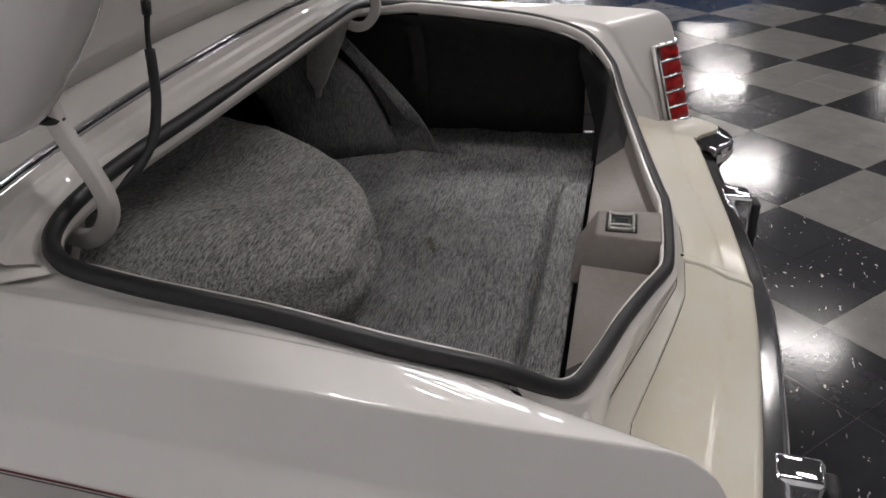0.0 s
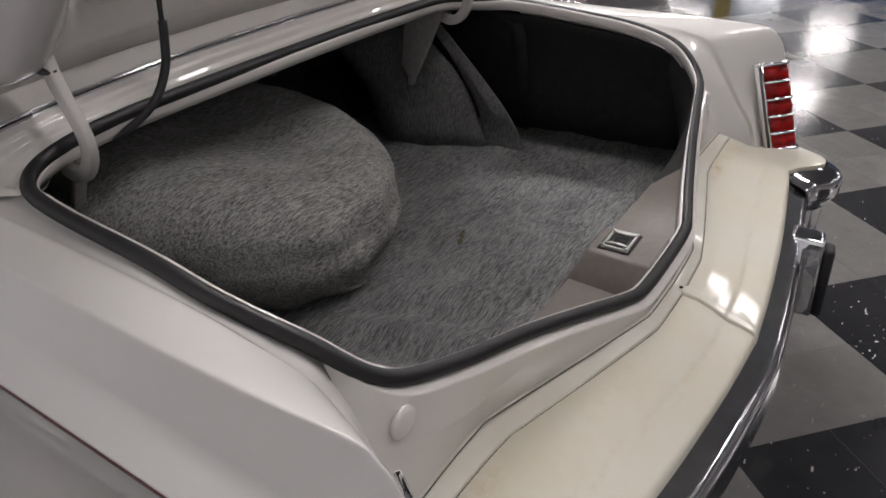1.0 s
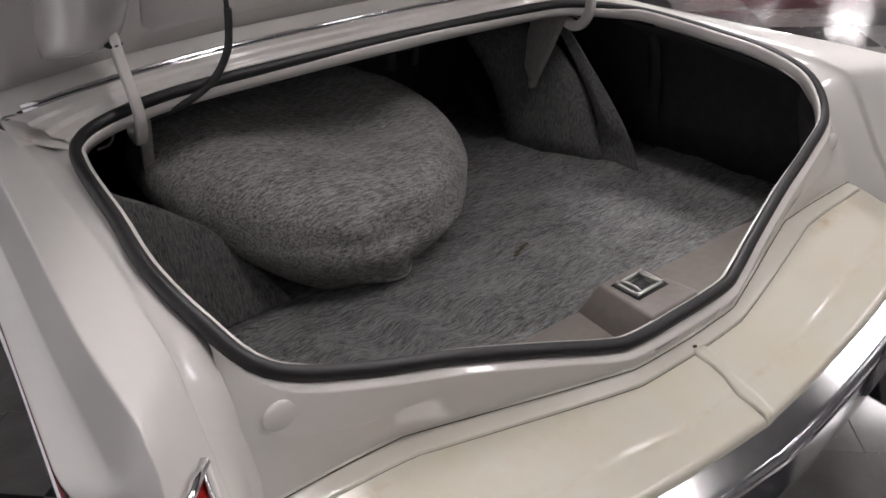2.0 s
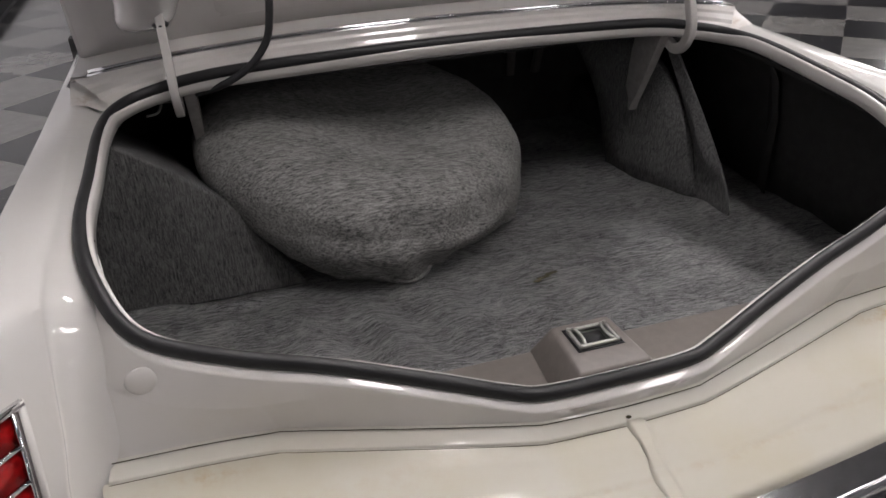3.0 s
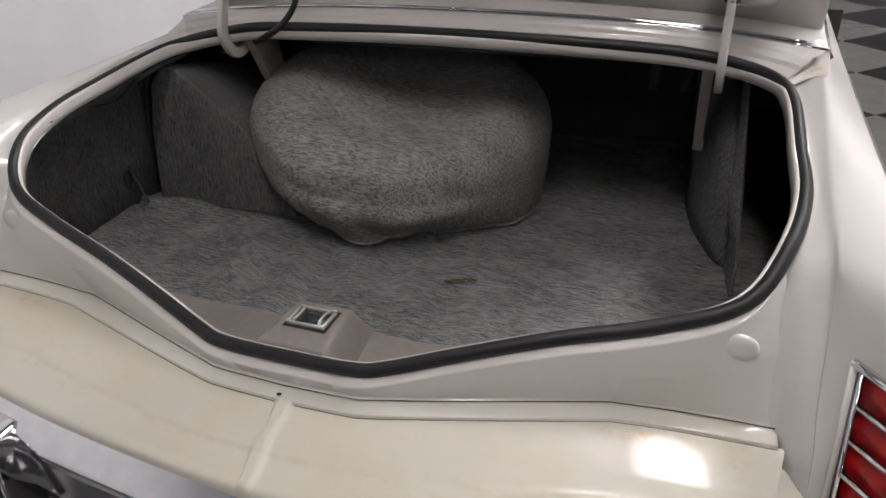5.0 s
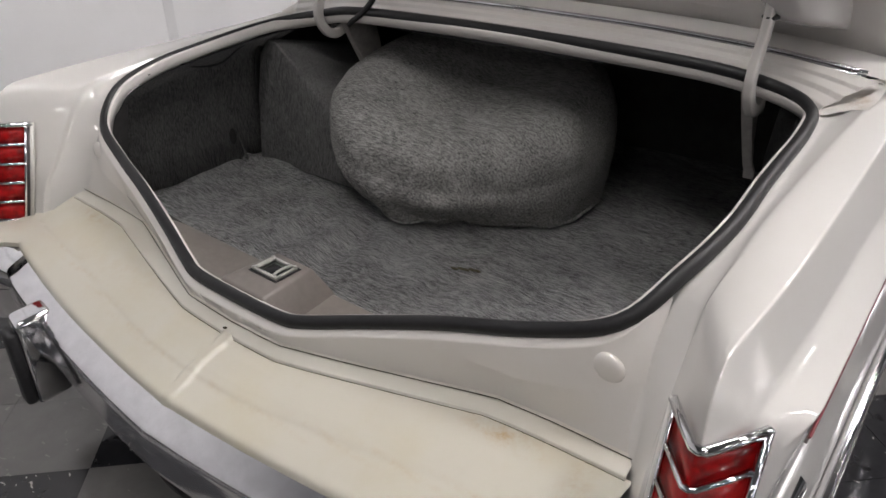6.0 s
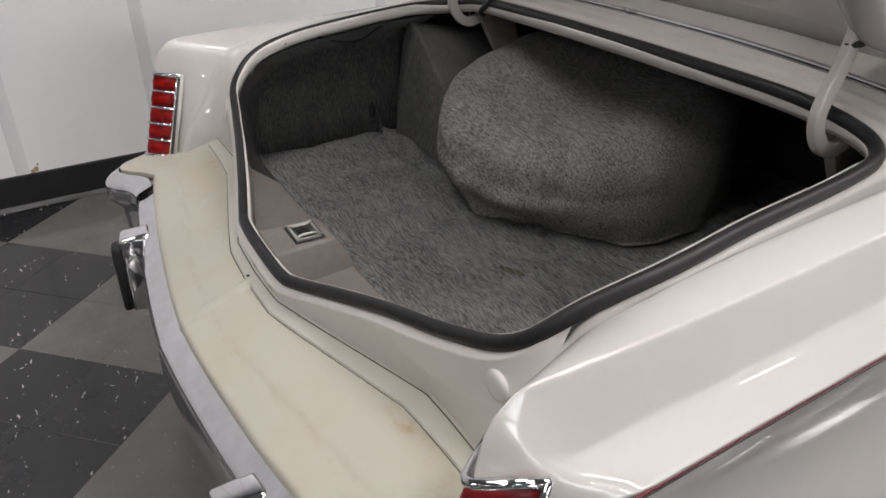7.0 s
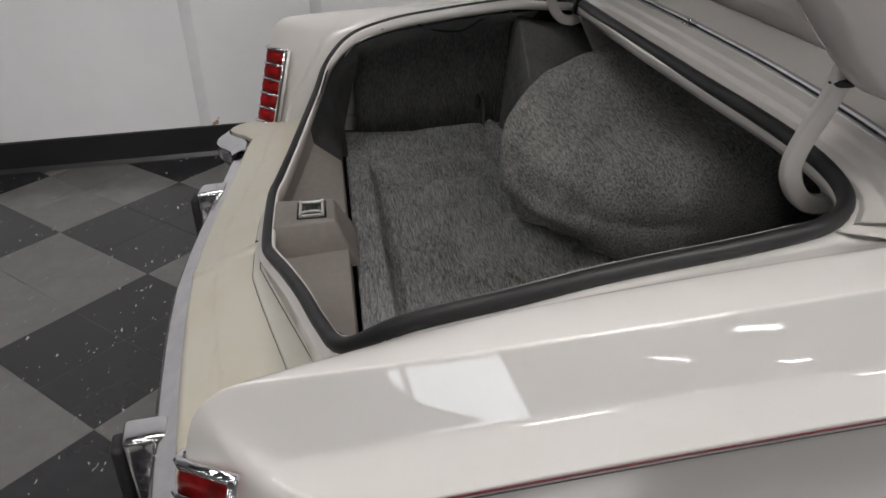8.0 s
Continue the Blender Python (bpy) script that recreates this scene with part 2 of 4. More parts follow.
def along(pts, n):
    """n points at even steps along a polyline."""
    P = [Vector(p) for p in pts]
    d = [0.0]
    for a, b in zip(P, P[1:]):
        d.append(d[-1] + (b - a).length)
    out, i = [], 0
    for j in range(n):
        s = d[-1] * j / (n - 1)
        while i < len(P) - 2 and d[i + 1] < s:
            i += 1
        w = (s - d[i]) / max(d[i + 1] - d[i], 1e-9)
        out.append(P[i].lerp(P[i + 1], min(max(w, 0), 1)))
    return out


def mirror(pts, side):
    return [Vector((p[0] * side, p[1], p[2])) for p in pts]


def lofted(curves, flip=False, closed=False):
    """One skin through curves of equal length."""
    bm = bmesh.new()
    rows = [[bm.verts.new(p) for p in c] for c in curves]
    pairs = list(zip(rows, rows[1:])) + ([(rows[-1], rows[0])] if closed else [])
    for a, b in pairs:
        for i in range(len(a) - 1):
            q = (a[i], a[i + 1], b[i + 1], b[i])
            try:
                bm.faces.new(q[::-1] if flip else q)
            except ValueError:
                pass
    bmesh.ops.remove_doubles(bm, verts=bm.verts, dist=1e-5)
    bmesh.ops.recalc_face_normals(bm, faces=bm.faces)
    return bm


def thick(bm, t):
    """Gives a skin its thickness, inwards of its normals."""
    r = bmesh.ops.solidify(bm, geom=bm.faces[:], thickness=t)
    return bm


def tube(pts, radius, sides=10, closed=False, flat=1.0, caps=True):
    """A round bar along points; flat squeezes its height."""
    P = [Vector(p) for p in pts]
    bm = bmesh.new()
    rings, n = [], len(P)
    s = None
    for i, p in enumerate(P):
        a = P[i - 1] if i or closed else P[i]
        b = P[(i + 1) % n] if i < n - 1 or closed else P[i]
        t = (b - a).normalized()
        if closed or s is None:
            s = t.cross(Vector((0, 0, 1)))
            if s.length < 0.2:
                s = t.cross(Vector((0, 1, 0)))
        else:
            s = s - t * s.dot(t)
        s.normalize()
        u = s.cross(t)
        r = radius(i / max(n - 1, 1)) if callable(radius) else radius
        rings.append([bm.verts.new(p + s * (r * math.cos(2 * math.pi * j / sides)) + u * (r * flat * math.sin(2 * math.pi * j / sides))) for j in range(sides)])
    for i in range(n if closed else n - 1):
        A, B = rings[i], rings[(i + 1) % n]
        for j in range(sides):
            bm.faces.new((A[j], A[(j + 1) % sides], B[(j + 1) % sides], B[j]))
    if caps and not closed:
        bm.faces.new(rings[0][::-1])
        bm.faces.new(rings[-1])
    bmesh.ops.recalc_face_normals(bm, faces=bm.faces)
    return bm


def bar(pts, wide, deep, bevel=0.0):
    """A rectangular bar along points in a plane of even x: wide across x, deep in the plane."""
    P = [Vector(p) for p in pts]
    bm = bmesh.new()
    rings = []
    for i, p in enumerate(P):
        t = (P[min(i + 1, len(P) - 1)] - P[max(i - 1, 0)]).normalized()
        u = Vector((1, 0, 0)).cross(t).normalized()
        rings.append([bm.verts.new(p + Vector((sx * wide / 2, 0, 0)) + u * (su * deep / 2)) for sx, su in ((-1, -1), (1, -1), (1, 1), (-1, 1))])
    for A, B in zip(rings, rings[1:]):
        for j in range(4):
            bm.faces.new((A[j], A[(j + 1) % 4], B[(j + 1) % 4], B[j]))
    bm.faces.new(rings[0][::-1])
    bm.faces.new(rings[-1])
    bmesh.ops.recalc_face_normals(bm, faces=bm.faces)
    return bm


def box(x0, x1, y0, y1, z0, z1):
    bm = bmesh.new()
    bmesh.ops.create_cube(bm, size=1, matrix=Matrix.Translation(((x0 + x1) / 2, (y0 + y1) / 2, (z0 + z1) / 2)) @ Matrix.Diagonal((x1 - x0, y1 - y0, z1 - z0, 1)))
    return bm


def prism(poly, way):
    """A solid from a flat outline and a way to extrude it."""
    bm = bmesh.new()
    v = [bm.verts.new(p) for p in poly]
    f = bm.faces.new(v)
    r = bmesh.ops.extrude_face_region(bm, geom=[f])
    bmesh.ops.translate(bm, verts=[g for g in r["geom"] if isinstance(g, bmesh.types.BMVert)], vec=Vector(way))
    bmesh.ops.recalc_face_normals(bm, faces=bm.faces)
    return bm


def joined(*bms):
    out = bmesh.new()
    for b in bms:
        me = bpy.data.meshes.new("t")
        b.to_mesh(me)
        b.free()
        out.from_mesh(me)
        bpy.data.meshes.remove(me)
    return out


def ellipsoid(centre, radii, sub=3, turn=None):
    bm = bmesh.new()
    bmesh.ops.create_icosphere(bm, subdivisions=sub, radius=1, matrix=Matrix.Translation(centre) @ (turn or Matrix()) @ Matrix.Diagonal((*radii, 1)))
    return bm


# ---- the room ----
LATTICE_X, LATTICE_Y, CHECK, TILE_TURN = -0.153, -0.303, 0.6096, radians(45.9)
WALL_X = -2.20
floor = empty("floor")
tagged(floor, "black and grey checkerboard vinyl tile floor, waxed and glossy", "floor", kind="structure")
bm = box(-9, 30, -14, 26, -0.06, -0.004)
part("floor_joints", bm, GROUT, floor, smooth=False)

WALL_SLANT = -0.045


def wall_at(y):
    return WALL_X + WALL_SLANT * (y + 0.7)


wall_west = part("wall_west", prism([(wall_at(-14) - 0.2, -14, 0), (wall_at(-14), -14, 0), (wall_at(26), 26, 0), (wall_at(26) - 0.2, 26, 0)], (0, 0, CEILING_Z)), WALL, None, smooth=False)
tagged(wall_west, "plain white painted wall with faint stains", "wall", kind="structure")
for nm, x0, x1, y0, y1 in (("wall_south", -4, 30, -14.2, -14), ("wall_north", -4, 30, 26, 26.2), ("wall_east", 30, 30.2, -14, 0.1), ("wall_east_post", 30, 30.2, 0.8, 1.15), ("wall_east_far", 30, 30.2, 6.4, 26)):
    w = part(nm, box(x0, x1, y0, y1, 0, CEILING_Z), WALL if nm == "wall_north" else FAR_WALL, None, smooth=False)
    tagged(w, "plain painted showroom wall", "wall", kind="structure")
ceiling = part("ceiling", box(-4, 30.2, -14.2, 26.2, CEILING_Z, CEILING_Z + 0.1), CEIL, None, smooth=False)
tagged(ceiling, "dark grey painted showroom ceiling", "ceiling", kind="structure")
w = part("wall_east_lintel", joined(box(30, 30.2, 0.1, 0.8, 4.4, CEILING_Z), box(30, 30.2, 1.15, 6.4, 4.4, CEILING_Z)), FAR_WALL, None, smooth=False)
tagged(w, "grey wall over the open loading door", "wall", kind="structure")
glow_m, _, _, gb = nodes_of("daylight_outside")
gb.inputs["Base Color"].default_value = (0.8, 0.82, 0.85, 1)
gb.inputs["Emission Color"].default_value = (0.93, 0.96, 1.0, 1)
gb.inputs["Emission Strength"].default_value = 8.0
outside = part("backdrop", box(31.5, 31.6, -2, 11.5, -0.1, 5.5), glow_m, None, smooth=False)
tagged(outside, "bright overcast daylight outside the open door", "backdrop", kind="structure")
bm = bmesh.new()
sec = ((0.001, 0), (0.03, 0), (0.014, 0.02), (0.012, 0.15), (0.001, 0.155))
ra, rb = [[bm.verts.new((wall_at(y) + dx, y, z)) for dx, z in sec] for y in (-13.9, 25.9)]
for k in range(5):
    bm.faces.new((ra[k], ra[(k + 1) % 5], rb[(k + 1) % 5], rb[k]))
bm.faces.new(ra)
bm.faces.new(rb[::-1])
bmesh.ops.recalc_face_normals(bm, faces=bm.faces)
baseboard = part("baseboard", bm, BASE_BLACK, None, smooth=False)
tagged(baseboard, "glossy black vinyl baseboard along the white wall", "baseboard", kind="structure")

# vertical panel seams and a rust mark above the baseboard
for y in (-0.215, 0.40, 1.62):
    sec = [(-0.034, -0.002), (-0.022, 0.0022), (-0.008, 0.0042), (0.008, 0.0042), (0.022, 0.0022), (0.034, -0.002)]
    part("wall_seam", prism([(wall_at(y + dy) + dx, y + dy, 0.155) for dy, dx in sec], (0, 0, CEILING_Z - 0.16)), SEAM, wall_west, smooth=False)
for k, (y, z, r) in enumerate(((-0.16, 0.170, 0.010), (-0.15, 0.19, 0.004), (-0.175, 0.161, 0.009))):
    part("rust_mark", ellipsoid((wall_at(y) + 0.001, y, z), (0.002, r, r * 1.3), 2), RUST, wall_west)

# ---- ceiling lamps ----
GLOW = lamp_glow(11.0)


def ceiling_lamp(x, y, first=[None]):
    if first[0]:
        return copy_thing(first[0], pose(x, y, CEILING_Z - 0.35))
    lamp = empty("ceiling_lamp")
    frame_bm = joined(box(-0.24, -0.20, -0.62, 0.62, -0.03, 0.06), box(0.20, 0.24, -0.62, 0.62, -0.03, 0.06), box(-0.20, 0.20, -0.62, -0.58, -0.03, 0.06), box(-0.20, 0.20, 0.58, 0.62, -0.03, 0.06), box(-0.24, 0.24, -0.62, 0.62, 0.06, 0.09))
    part("lamp_frame", frame_bm, STEEL, lamp, smooth=False)
    part("diffuser", box(-0.198, 0.198, -0.578, 0.578, -0.02, 0.0), GLOW, lamp, smooth=False)
    for hy in (-0.4, 0.4):
        part("hanger", tube([(0, hy, 0.09), (0, hy, 0.35)], 0.006, 6), STEEL, lamp)
    tagged(lamp, "bright rectangular white high-bay ceiling lamp", "lamp", "ceiling lamps")
    lamp.matrix_basis = pose(x, y, CEILING_Z - 0.35)
    first[0] = lamp
    return lamp


# the first two, over the car, are unseen and added to light the trunk
LAMPS = [(0.5, -0.58, 0.27), (0.5, 1.65, 0.27)]
for x, row in ((2.3, 0.75), (6.4, 0.26), (11.5, 0.6), (16.5, 0.6), (22.0, 0.6)):
    LAMPS += [(x, y, 0.14 if x < 3 and y < 0 else row) for y in (-1.8, 2.2, 6.2, 10.2, 14.2)]
# unseen rows behind the car, added as fill for the trunk
LAMPS += [(x, y, 0.20) for x in (2.3, 6.4, 11.5, 16.5) for y in (-5.8, -9.8)]
for x, y, share in LAMPS:
    ceiling_lamp(x, y)
for x, y, share in LAMPS:
    li = bpy.data.lights.new("lamp_light", "AREA")
    li.shape, li.size, li.size_y, li.energy, li.color = "RECTANGLE", 0.38, 1.1, LAMP_POWER * share, (1.0, 0.975, 0.955)
    lo = new("lamp_light", li)
    lo.matrix_world = pose(x, y, CEILING_Z - 0.38)

# ---- other things in the showroom ----
bm = tube([(0, 0, 0.0), (0, 0, 0.9), (0, 0, 0.96), (0, 0, 0.985)], lambda s: 0.085 if s < 0.7 else (0.07 if s < 0.9 else 0.03), 20)
bollard = part("bollard", bm, YELLOW, None)
bollard.location = (7.6, 1.95, 0)
tagged(bollard, "yellow painted steel safety bollard on the tiled floor", "bollard")


def parked_car(name, colour, at, turn, label):
    ob = empty(name)
    prof = [(-2.3, 0.32), (-2.36, 0.55), (-2.25, 0.80), (-1.1, 0.90), (-0.6, 1.32), (0.75, 1.36), (1.35, 0.98), (2.25, 0.90), (2.36, 0.6), (2.3, 0.32)]
    bm = bmesh.new()
    cols = []
    for yy, f in ((-0.88, 0.93), (-0.80, 1.0), (0.80, 1.0), (0.88, 0.93)):
        cols.append([bm.verts.new((x, yy * (1 if z < 0.95 else 0.86), 0.32 + (z - 0.32) * f)) for x, z in prof])
    for a, b in zip(cols, cols[1:]):
        for k in range(len(prof)):
            bm.faces.new((a[k], a[(k + 1) % len(prof)], b[(k + 1) % len(prof)], b[k]))
    bm.faces.new(cols[0])
    bm.faces.new(cols[-1][::-1])
    bmesh.ops.recalc_face_normals(bm, faces=bm.faces)
    part("body", bm, colour, ob, bevel=0.05, segments=3)
    for sx in (-1.4, 1.4):
        for sy in (-0.78, 0.78):
            bm = bmesh.new()
            bmesh.ops.create_cone(bm, cap_ends=True, segments=28, radius1=0.33, radius2=0.33, depth=0.22, matrix=Matrix.Translation((sx, sy, 0.33)) @ Matrix.Rotation(radians(90), 4, "X"))
            w = part("wheel", bm, RUBBER, ob, bevel=0.03)
            bm = bmesh.new()
            bmesh.ops.create_cone(bm, cap_ends=True, segments=24, radius1=0.2, radius2=0.2, depth=0.24, matrix=Matrix.Translation((sx, sy, 0.33)) @ Matrix.Rotation(radians(90), 4, "X"))
            part("rim", bm, CHROME, w, bevel=0.01)
    for sx in (-2.38, 2.38):
        part("bumper", box(sx - 0.05, sx + 0.05, -0.84, 0.84, 0.42, 0.54), CHROME, ob, bevel=0.02)
    tagged(ob, label, "car")
    ob.matrix_basis = pose(*at, 0, 0, turn)
    return ob


parked_car("parked_car", BLUE, (10.8, -0.6, 0), 80, "blue car parked across the showroom floor")
parked_car("parked_car", plain("maroon_car_paint", (0.25, 0.02, 0.03), 0.2, vary=0.1, scale=10, coat=0.8), (10.2, 6.2, 0), 75, "dark red car parked across the showroom floor")

# ---- the car ----
car = empty("car")
tagged(car, "cream-white vintage luxury sedan with open carpeted trunk", "car")

# trunk opening, right half from the front centre round to the rear centre
SEAL_HALF = [(0, 1.127, 1.047), (0.3, 1.139, 1.041), (0.55, 1.164, 1.026), (0.684, 1.169, 1.003), (0.756, 1.115, 0.99), (0.782, 1.0, 0.982), (0.788, 0.8, 0.962), (0.793, 0.65, 0.94), (0.772, 0.525, 0.905), (0.72, 0.447, 0.842), (0.6, 0.412, 0.798), (0.45, 0.376, 0.766), (0.3, 0.336, 0.727), (0.19, 0.304, 0.698), (0.13, 0.29, 0.69), (0, 0.287, 0.689)]
full = [Vector(p) for p in SEAL_HALF] + [Vector((-p[0], p[1], p[2])) for p in SEAL_HALF[-2:0:-1]]
ring = spline(full, 5, True)
part("weatherstrip", tube([p + Vector((0, 0, 0.002)) for p in ring], 0.0125, 12, True, 1.05), SEAL, car, "black rubber trunk weatherstrip")


def ring_centre(p):
    return Vector((0, 0.72, p.z))


# pinch-weld flange inside the rubber: a rolled white edge, then a drop into the trunk
bm = bmesh.new()
rings = []
for inward, dz in ((0.006, 0.006), (0.0105, 0.0095), (0.0150, 0.0085), (0.0172, 0.004), (0.0172, -0.008), (0.0185, -0.020)):
    row = []
    for p in ring:
        d = ring_centre(p) - p
        d.z = 0
        front = min(max((p.y - 1.06) / 0.08, 0), 1)
        row.append(bm.verts.new(p + d.normalized() * (inward - front * (0.003 + 0.014 * max(0.0, -dz / 0.02))) + Vector((0, 0, dz - 0.011 * front))))
    rings.append(row)
for A, B in zip(rings, rings[1:]):
    for i in range(len(ring)):
        j = (i + 1) % len(ring)
        bm.faces.new((A[i], A[j], B[j], B[i]))
bmesh.ops.recalc_face_normals(bm, faces=bm.faces)
part("opening_flange", thick(bm, 0.002), JAMB, car, "thin white-edged sheet steel flange")

# seal runs used by neighbouring panels (right half)
half_ring = spline(SEAL_HALF, 5)
idx = lambda i: i * 5
FRONT_RUN = half_ring[0:idx(4) + 1]      # front centre to front corner
SIDE_RUN = half_ring[idx(4):idx(8) + 1]  # front corner to rear corner
REAR_RUN = half_ring[idx(8):]            # rear corner to rear centre

# lip at the foot of the rear trunk panel
LIP = [(0.793, 0.386, 0.667), (0.66, 0.395, 0.655), (0.56, 0.400, 0.642), (0.52, 0.394, 0.640), (0.30, 0.322, 0.640), (0.17, 0.279, 0.643), (0.13, 0.270, 0.643), (0, 0.266, 0.642)]
# outer edge of the strip that leads from the lip to the filler
STRIP_EDGE = [(0.796, 0.358, 0.661), (0.66, 0.357, 0.657), (0.56, 0.352, 0.653), (0.52, 0.343, 0.651), (0.30, 0.287, 0.639), (0.17, 0.257, 0.631), (0.13, 0.251, 0.630), (0, 0.247, 0.629)]


def curve_at(table, y):
    for (ya, *a), (yb, *b) in zip(table, table[1:]):
        if y <= yb or (yb, *b) == tuple(table[-1]):
            w = (y - ya) / (yb - ya)
            return [p + (q - p) * w for p, q in zip(a, b)]


# quarter panel lines: y, x, z
RIDGE = [(0.515, 0.835, 0.93), (0.6, 0.832, 0.952), (0.8, 0.834, 0.974), (1.0, 0.838, 0.992), (1.25, 0.844, 1.008), (2.6, 0.86, 1.02)]
C1 = [(0.29, 0.908, 0.950), (0.45, 0.917, 0.957), (0.6, 0.916, 0.962), (0.8, 0.910, 0.967), (1.0, 0.904, 0.974), (1.25, 0.899, 0.984), (2.6, 0.90, 1.0)]
C2 = [(0.33, 0.948, 0.858), (0.6, 0.949, 0.882), (0.9, 0.944, 0.893), (1.25, 0.940, 0.894), (2.6, 0.93, 0.90)]
PIN = [(0.40, 0.999, 0.826), (0.6, 0.994, 0.837), (0.9, 0.985, 0.847), (1.25, 0.975, 0.853), (2.6, 0.965, 0.862)]



def line3(table, y):
    x, z = curve_at(table, y)
    return Vector((x, y, z))


for side in (1, -1):
    # the skin of one side: creases along it, lower side, end, and the inner slope that runs down to the rubber
    V = lambda *ps: [Vector(p) for p in ps]
    rows = []
    for k, tab in enumerate((C1, C2, PIN)):
        y0 = tab[0][0]
        rows.append([line3(tab, y0 + (2.6 - y0) * (i / 14) ** 1.3) for i in range(15)])
    low = []
    for dx, z in ((-0.022, 0.75), (-0.03, 0.66), (-0.012, 0.55), (0.006, 0.46), (-0.01, 0.36), (-0.05, 0.26)):
        low.append([Vector((p.x + dx, p.y - 0.05 * (1 - i / 14), z)) for i, p in enumerate(rows[-1])])
    tip = rows[0][0]
    prow = [tip] + V((0.916, 0.257, 0.868), (0.918, 0.258, 0.80), (0.918, 0.243, 0.738), (0.918, 0.236, 0.710), (0.918, 0.222, 0.66), (0.918, 0.199, 0.56))
    outer_e = [tip] + V((0.948, 0.322, 0.872), (0.955, 0.326, 0.80), (0.956, 0.312, 0.738), (0.956, 0.306, 0.710), (0.957, 0.294, 0.66), (0.957, 0.272, 0.56))
    side_e = [tip, rows[1][0], rows[2][0], low[0][0], low[0][0].lerp(low[1][0], 0.4), low[1][0], low[2][0]]
    # holding rows keep the face between the two upper creases flat
    hold = [[a.lerp(b, f if i else round(f)) for i, (a, b) in enumerate(zip(rows[0], rows[1]))] for f in (0.16, 0.84)]
    skin = lofted([mirror(c, side) for c in [rows[0]] + hold + rows[1:] + low])
    cap = lofted([mirror(c, side) for c in (prow, outer_e, side_e)])
    seal_at = [(p.y, p.x, p.z) for p in SIDE_RUN[::-1]]
    inner = []
    for i, crest in enumerate(rows[0]):
        y = crest.y
        if i == 0:
            row = V((0.756, 0.532, 0.886), (0.768, 0.530, 0.896), (0.790, 0.512, 0.896), (0.812, 0.490, 0.902), (0.829, 0.466, 0.910), (0.832, 0.454, 0.918), (0.872, 0.378, 0.938))
        elif i == 1:
            row = V((0.760, 0.552, 0.896), (0.772, 0.552, 0.906), (0.794, 0.546, 0.906), (0.814, 0.532, 0.912), (0.828, 0.520, 0.922), (0.832, 0.512, 0.931), (0.880, 0.436, 0.946))
        elif i == 2:
            row = V((0.766, 0.592, 0.910), (0.778, 0.592, 0.920), (0.800, 0.590, 0.921), (0.818, 0.586, 0.929), (0.830, 0.582, 0.940), (0.835, 0.578, 0.946), (0.882, 0.530, 0.954))
        elif y < 1.1:
            yy = y + (0.05 if i == 3 else 0.0)
            sx, sz = curve_at(seal_at, yy)
            ridge = line3(RIDGE, yy) - Vector((0, 0, 0.004))
            dip = 0.008 * min(max((yy - 0.75) / 0.3, 0), 1)
            row = V((sx - 0.006, yy, sz - 0.016), (sx + 0.006, yy, sz - 0.005), (sx + 0.018, yy, sz - 0.006 - dip), (sx + 0.026, yy, sz - 0.004 - dip)) + [Vector((ridge.x - 0.006, yy, ridge.z - 0.006)), ridge, ridge.lerp(crest, 0.5) + Vector((0, 0, 0.002))]
        else:
            ridge = line3(RIDGE, y)
            back = min(y, 1.20)
            row = V((0.752, min(y, 1.118), 0.972), (0.764, min(y, 1.120), 0.982), (0.785, min(y, 1.15), 0.978), (0.800, min(y, 1.15), 0.981))
            ridge = ridge - Vector((0.0, y - back, 0.004)) if i == 7 else ridge
            row += [ridge - Vector((0.006, 0, 0.006)), ridge, ridge.lerp(crest, 0.5)]
        inner.append(row + [crest])
    # rubber edge, its lip, foot of the inner face, face, hollow before the raised edge, raised edge, rear face
    falls = [V((0.752, 0.500, 0.850), (0.764, 0.495, 0.858), (0.787, 0.474, 0.868), (0.812, 0.454, 0.875), (0.831, 0.444, 0.880), (0.831, 0.430, 0.884), (0.862, 0.356, 0.888)),
             V((0.762, 0.456, 0.81), (0.774, 0.450, 0.81), (0.788, 0.436, 0.81), (0.814, 0.412, 0.81), (0.832, 0.399, 0.81), (0.831, 0.383, 0.81), (0.857, 0.333, 0.81)),
             V((0.767, 0.420, 0.742), (0.779, 0.416, 0.742), (0.789, 0.408, 0.742), (0.812, 0.377, 0.740), (0.831, 0.356, 0.738), (0.830, 0.340, 0.736), (0.859, 0.313, 0.738)),
             V((0.769, 0.410, 0.712), (0.781, 0.406, 0.712), (0.790, 0.400, 0.712), (0.814, 0.360, 0.712), (0.835, 0.331, 0.712), (0.834, 0.315, 0.712), (0.861, 0.305, 0.712)),
             V((0.774, 0.388, 0.66), (0.786, 0.384, 0.66), (0.793, 0.376, 0.658), (0.816, 0.338, 0.657), (0.836, 0.309, 0.656), (0.835, 0.294, 0.656), (0.862, 0.291, 0.66)),
             V((0.774, 0.374, 0.56), (0.786, 0.368, 0.56), (0.793, 0.356, 0.56), (0.816, 0.310, 0.56), (0.836, 0.276, 0.56), (0.835, 0.262, 0.56), (0.862, 0.262, 0.56))]
    grid_rows = [r + [p] for r, p in zip(falls[::-1], prow[:0:-1])] + inner
    slope = lofted([mirror(c, side) for c in grid_rows])
    bm = joined(skin, cap, slope)
    bmesh.ops.remove_doubles(bm, verts=bm.verts, dist=2e-4)
    bmesh.ops.recalc_face_normals(bm, faces=bm.faces)
    crease = bm.edges.layers.float.new("crease_edge")
    keep = {}
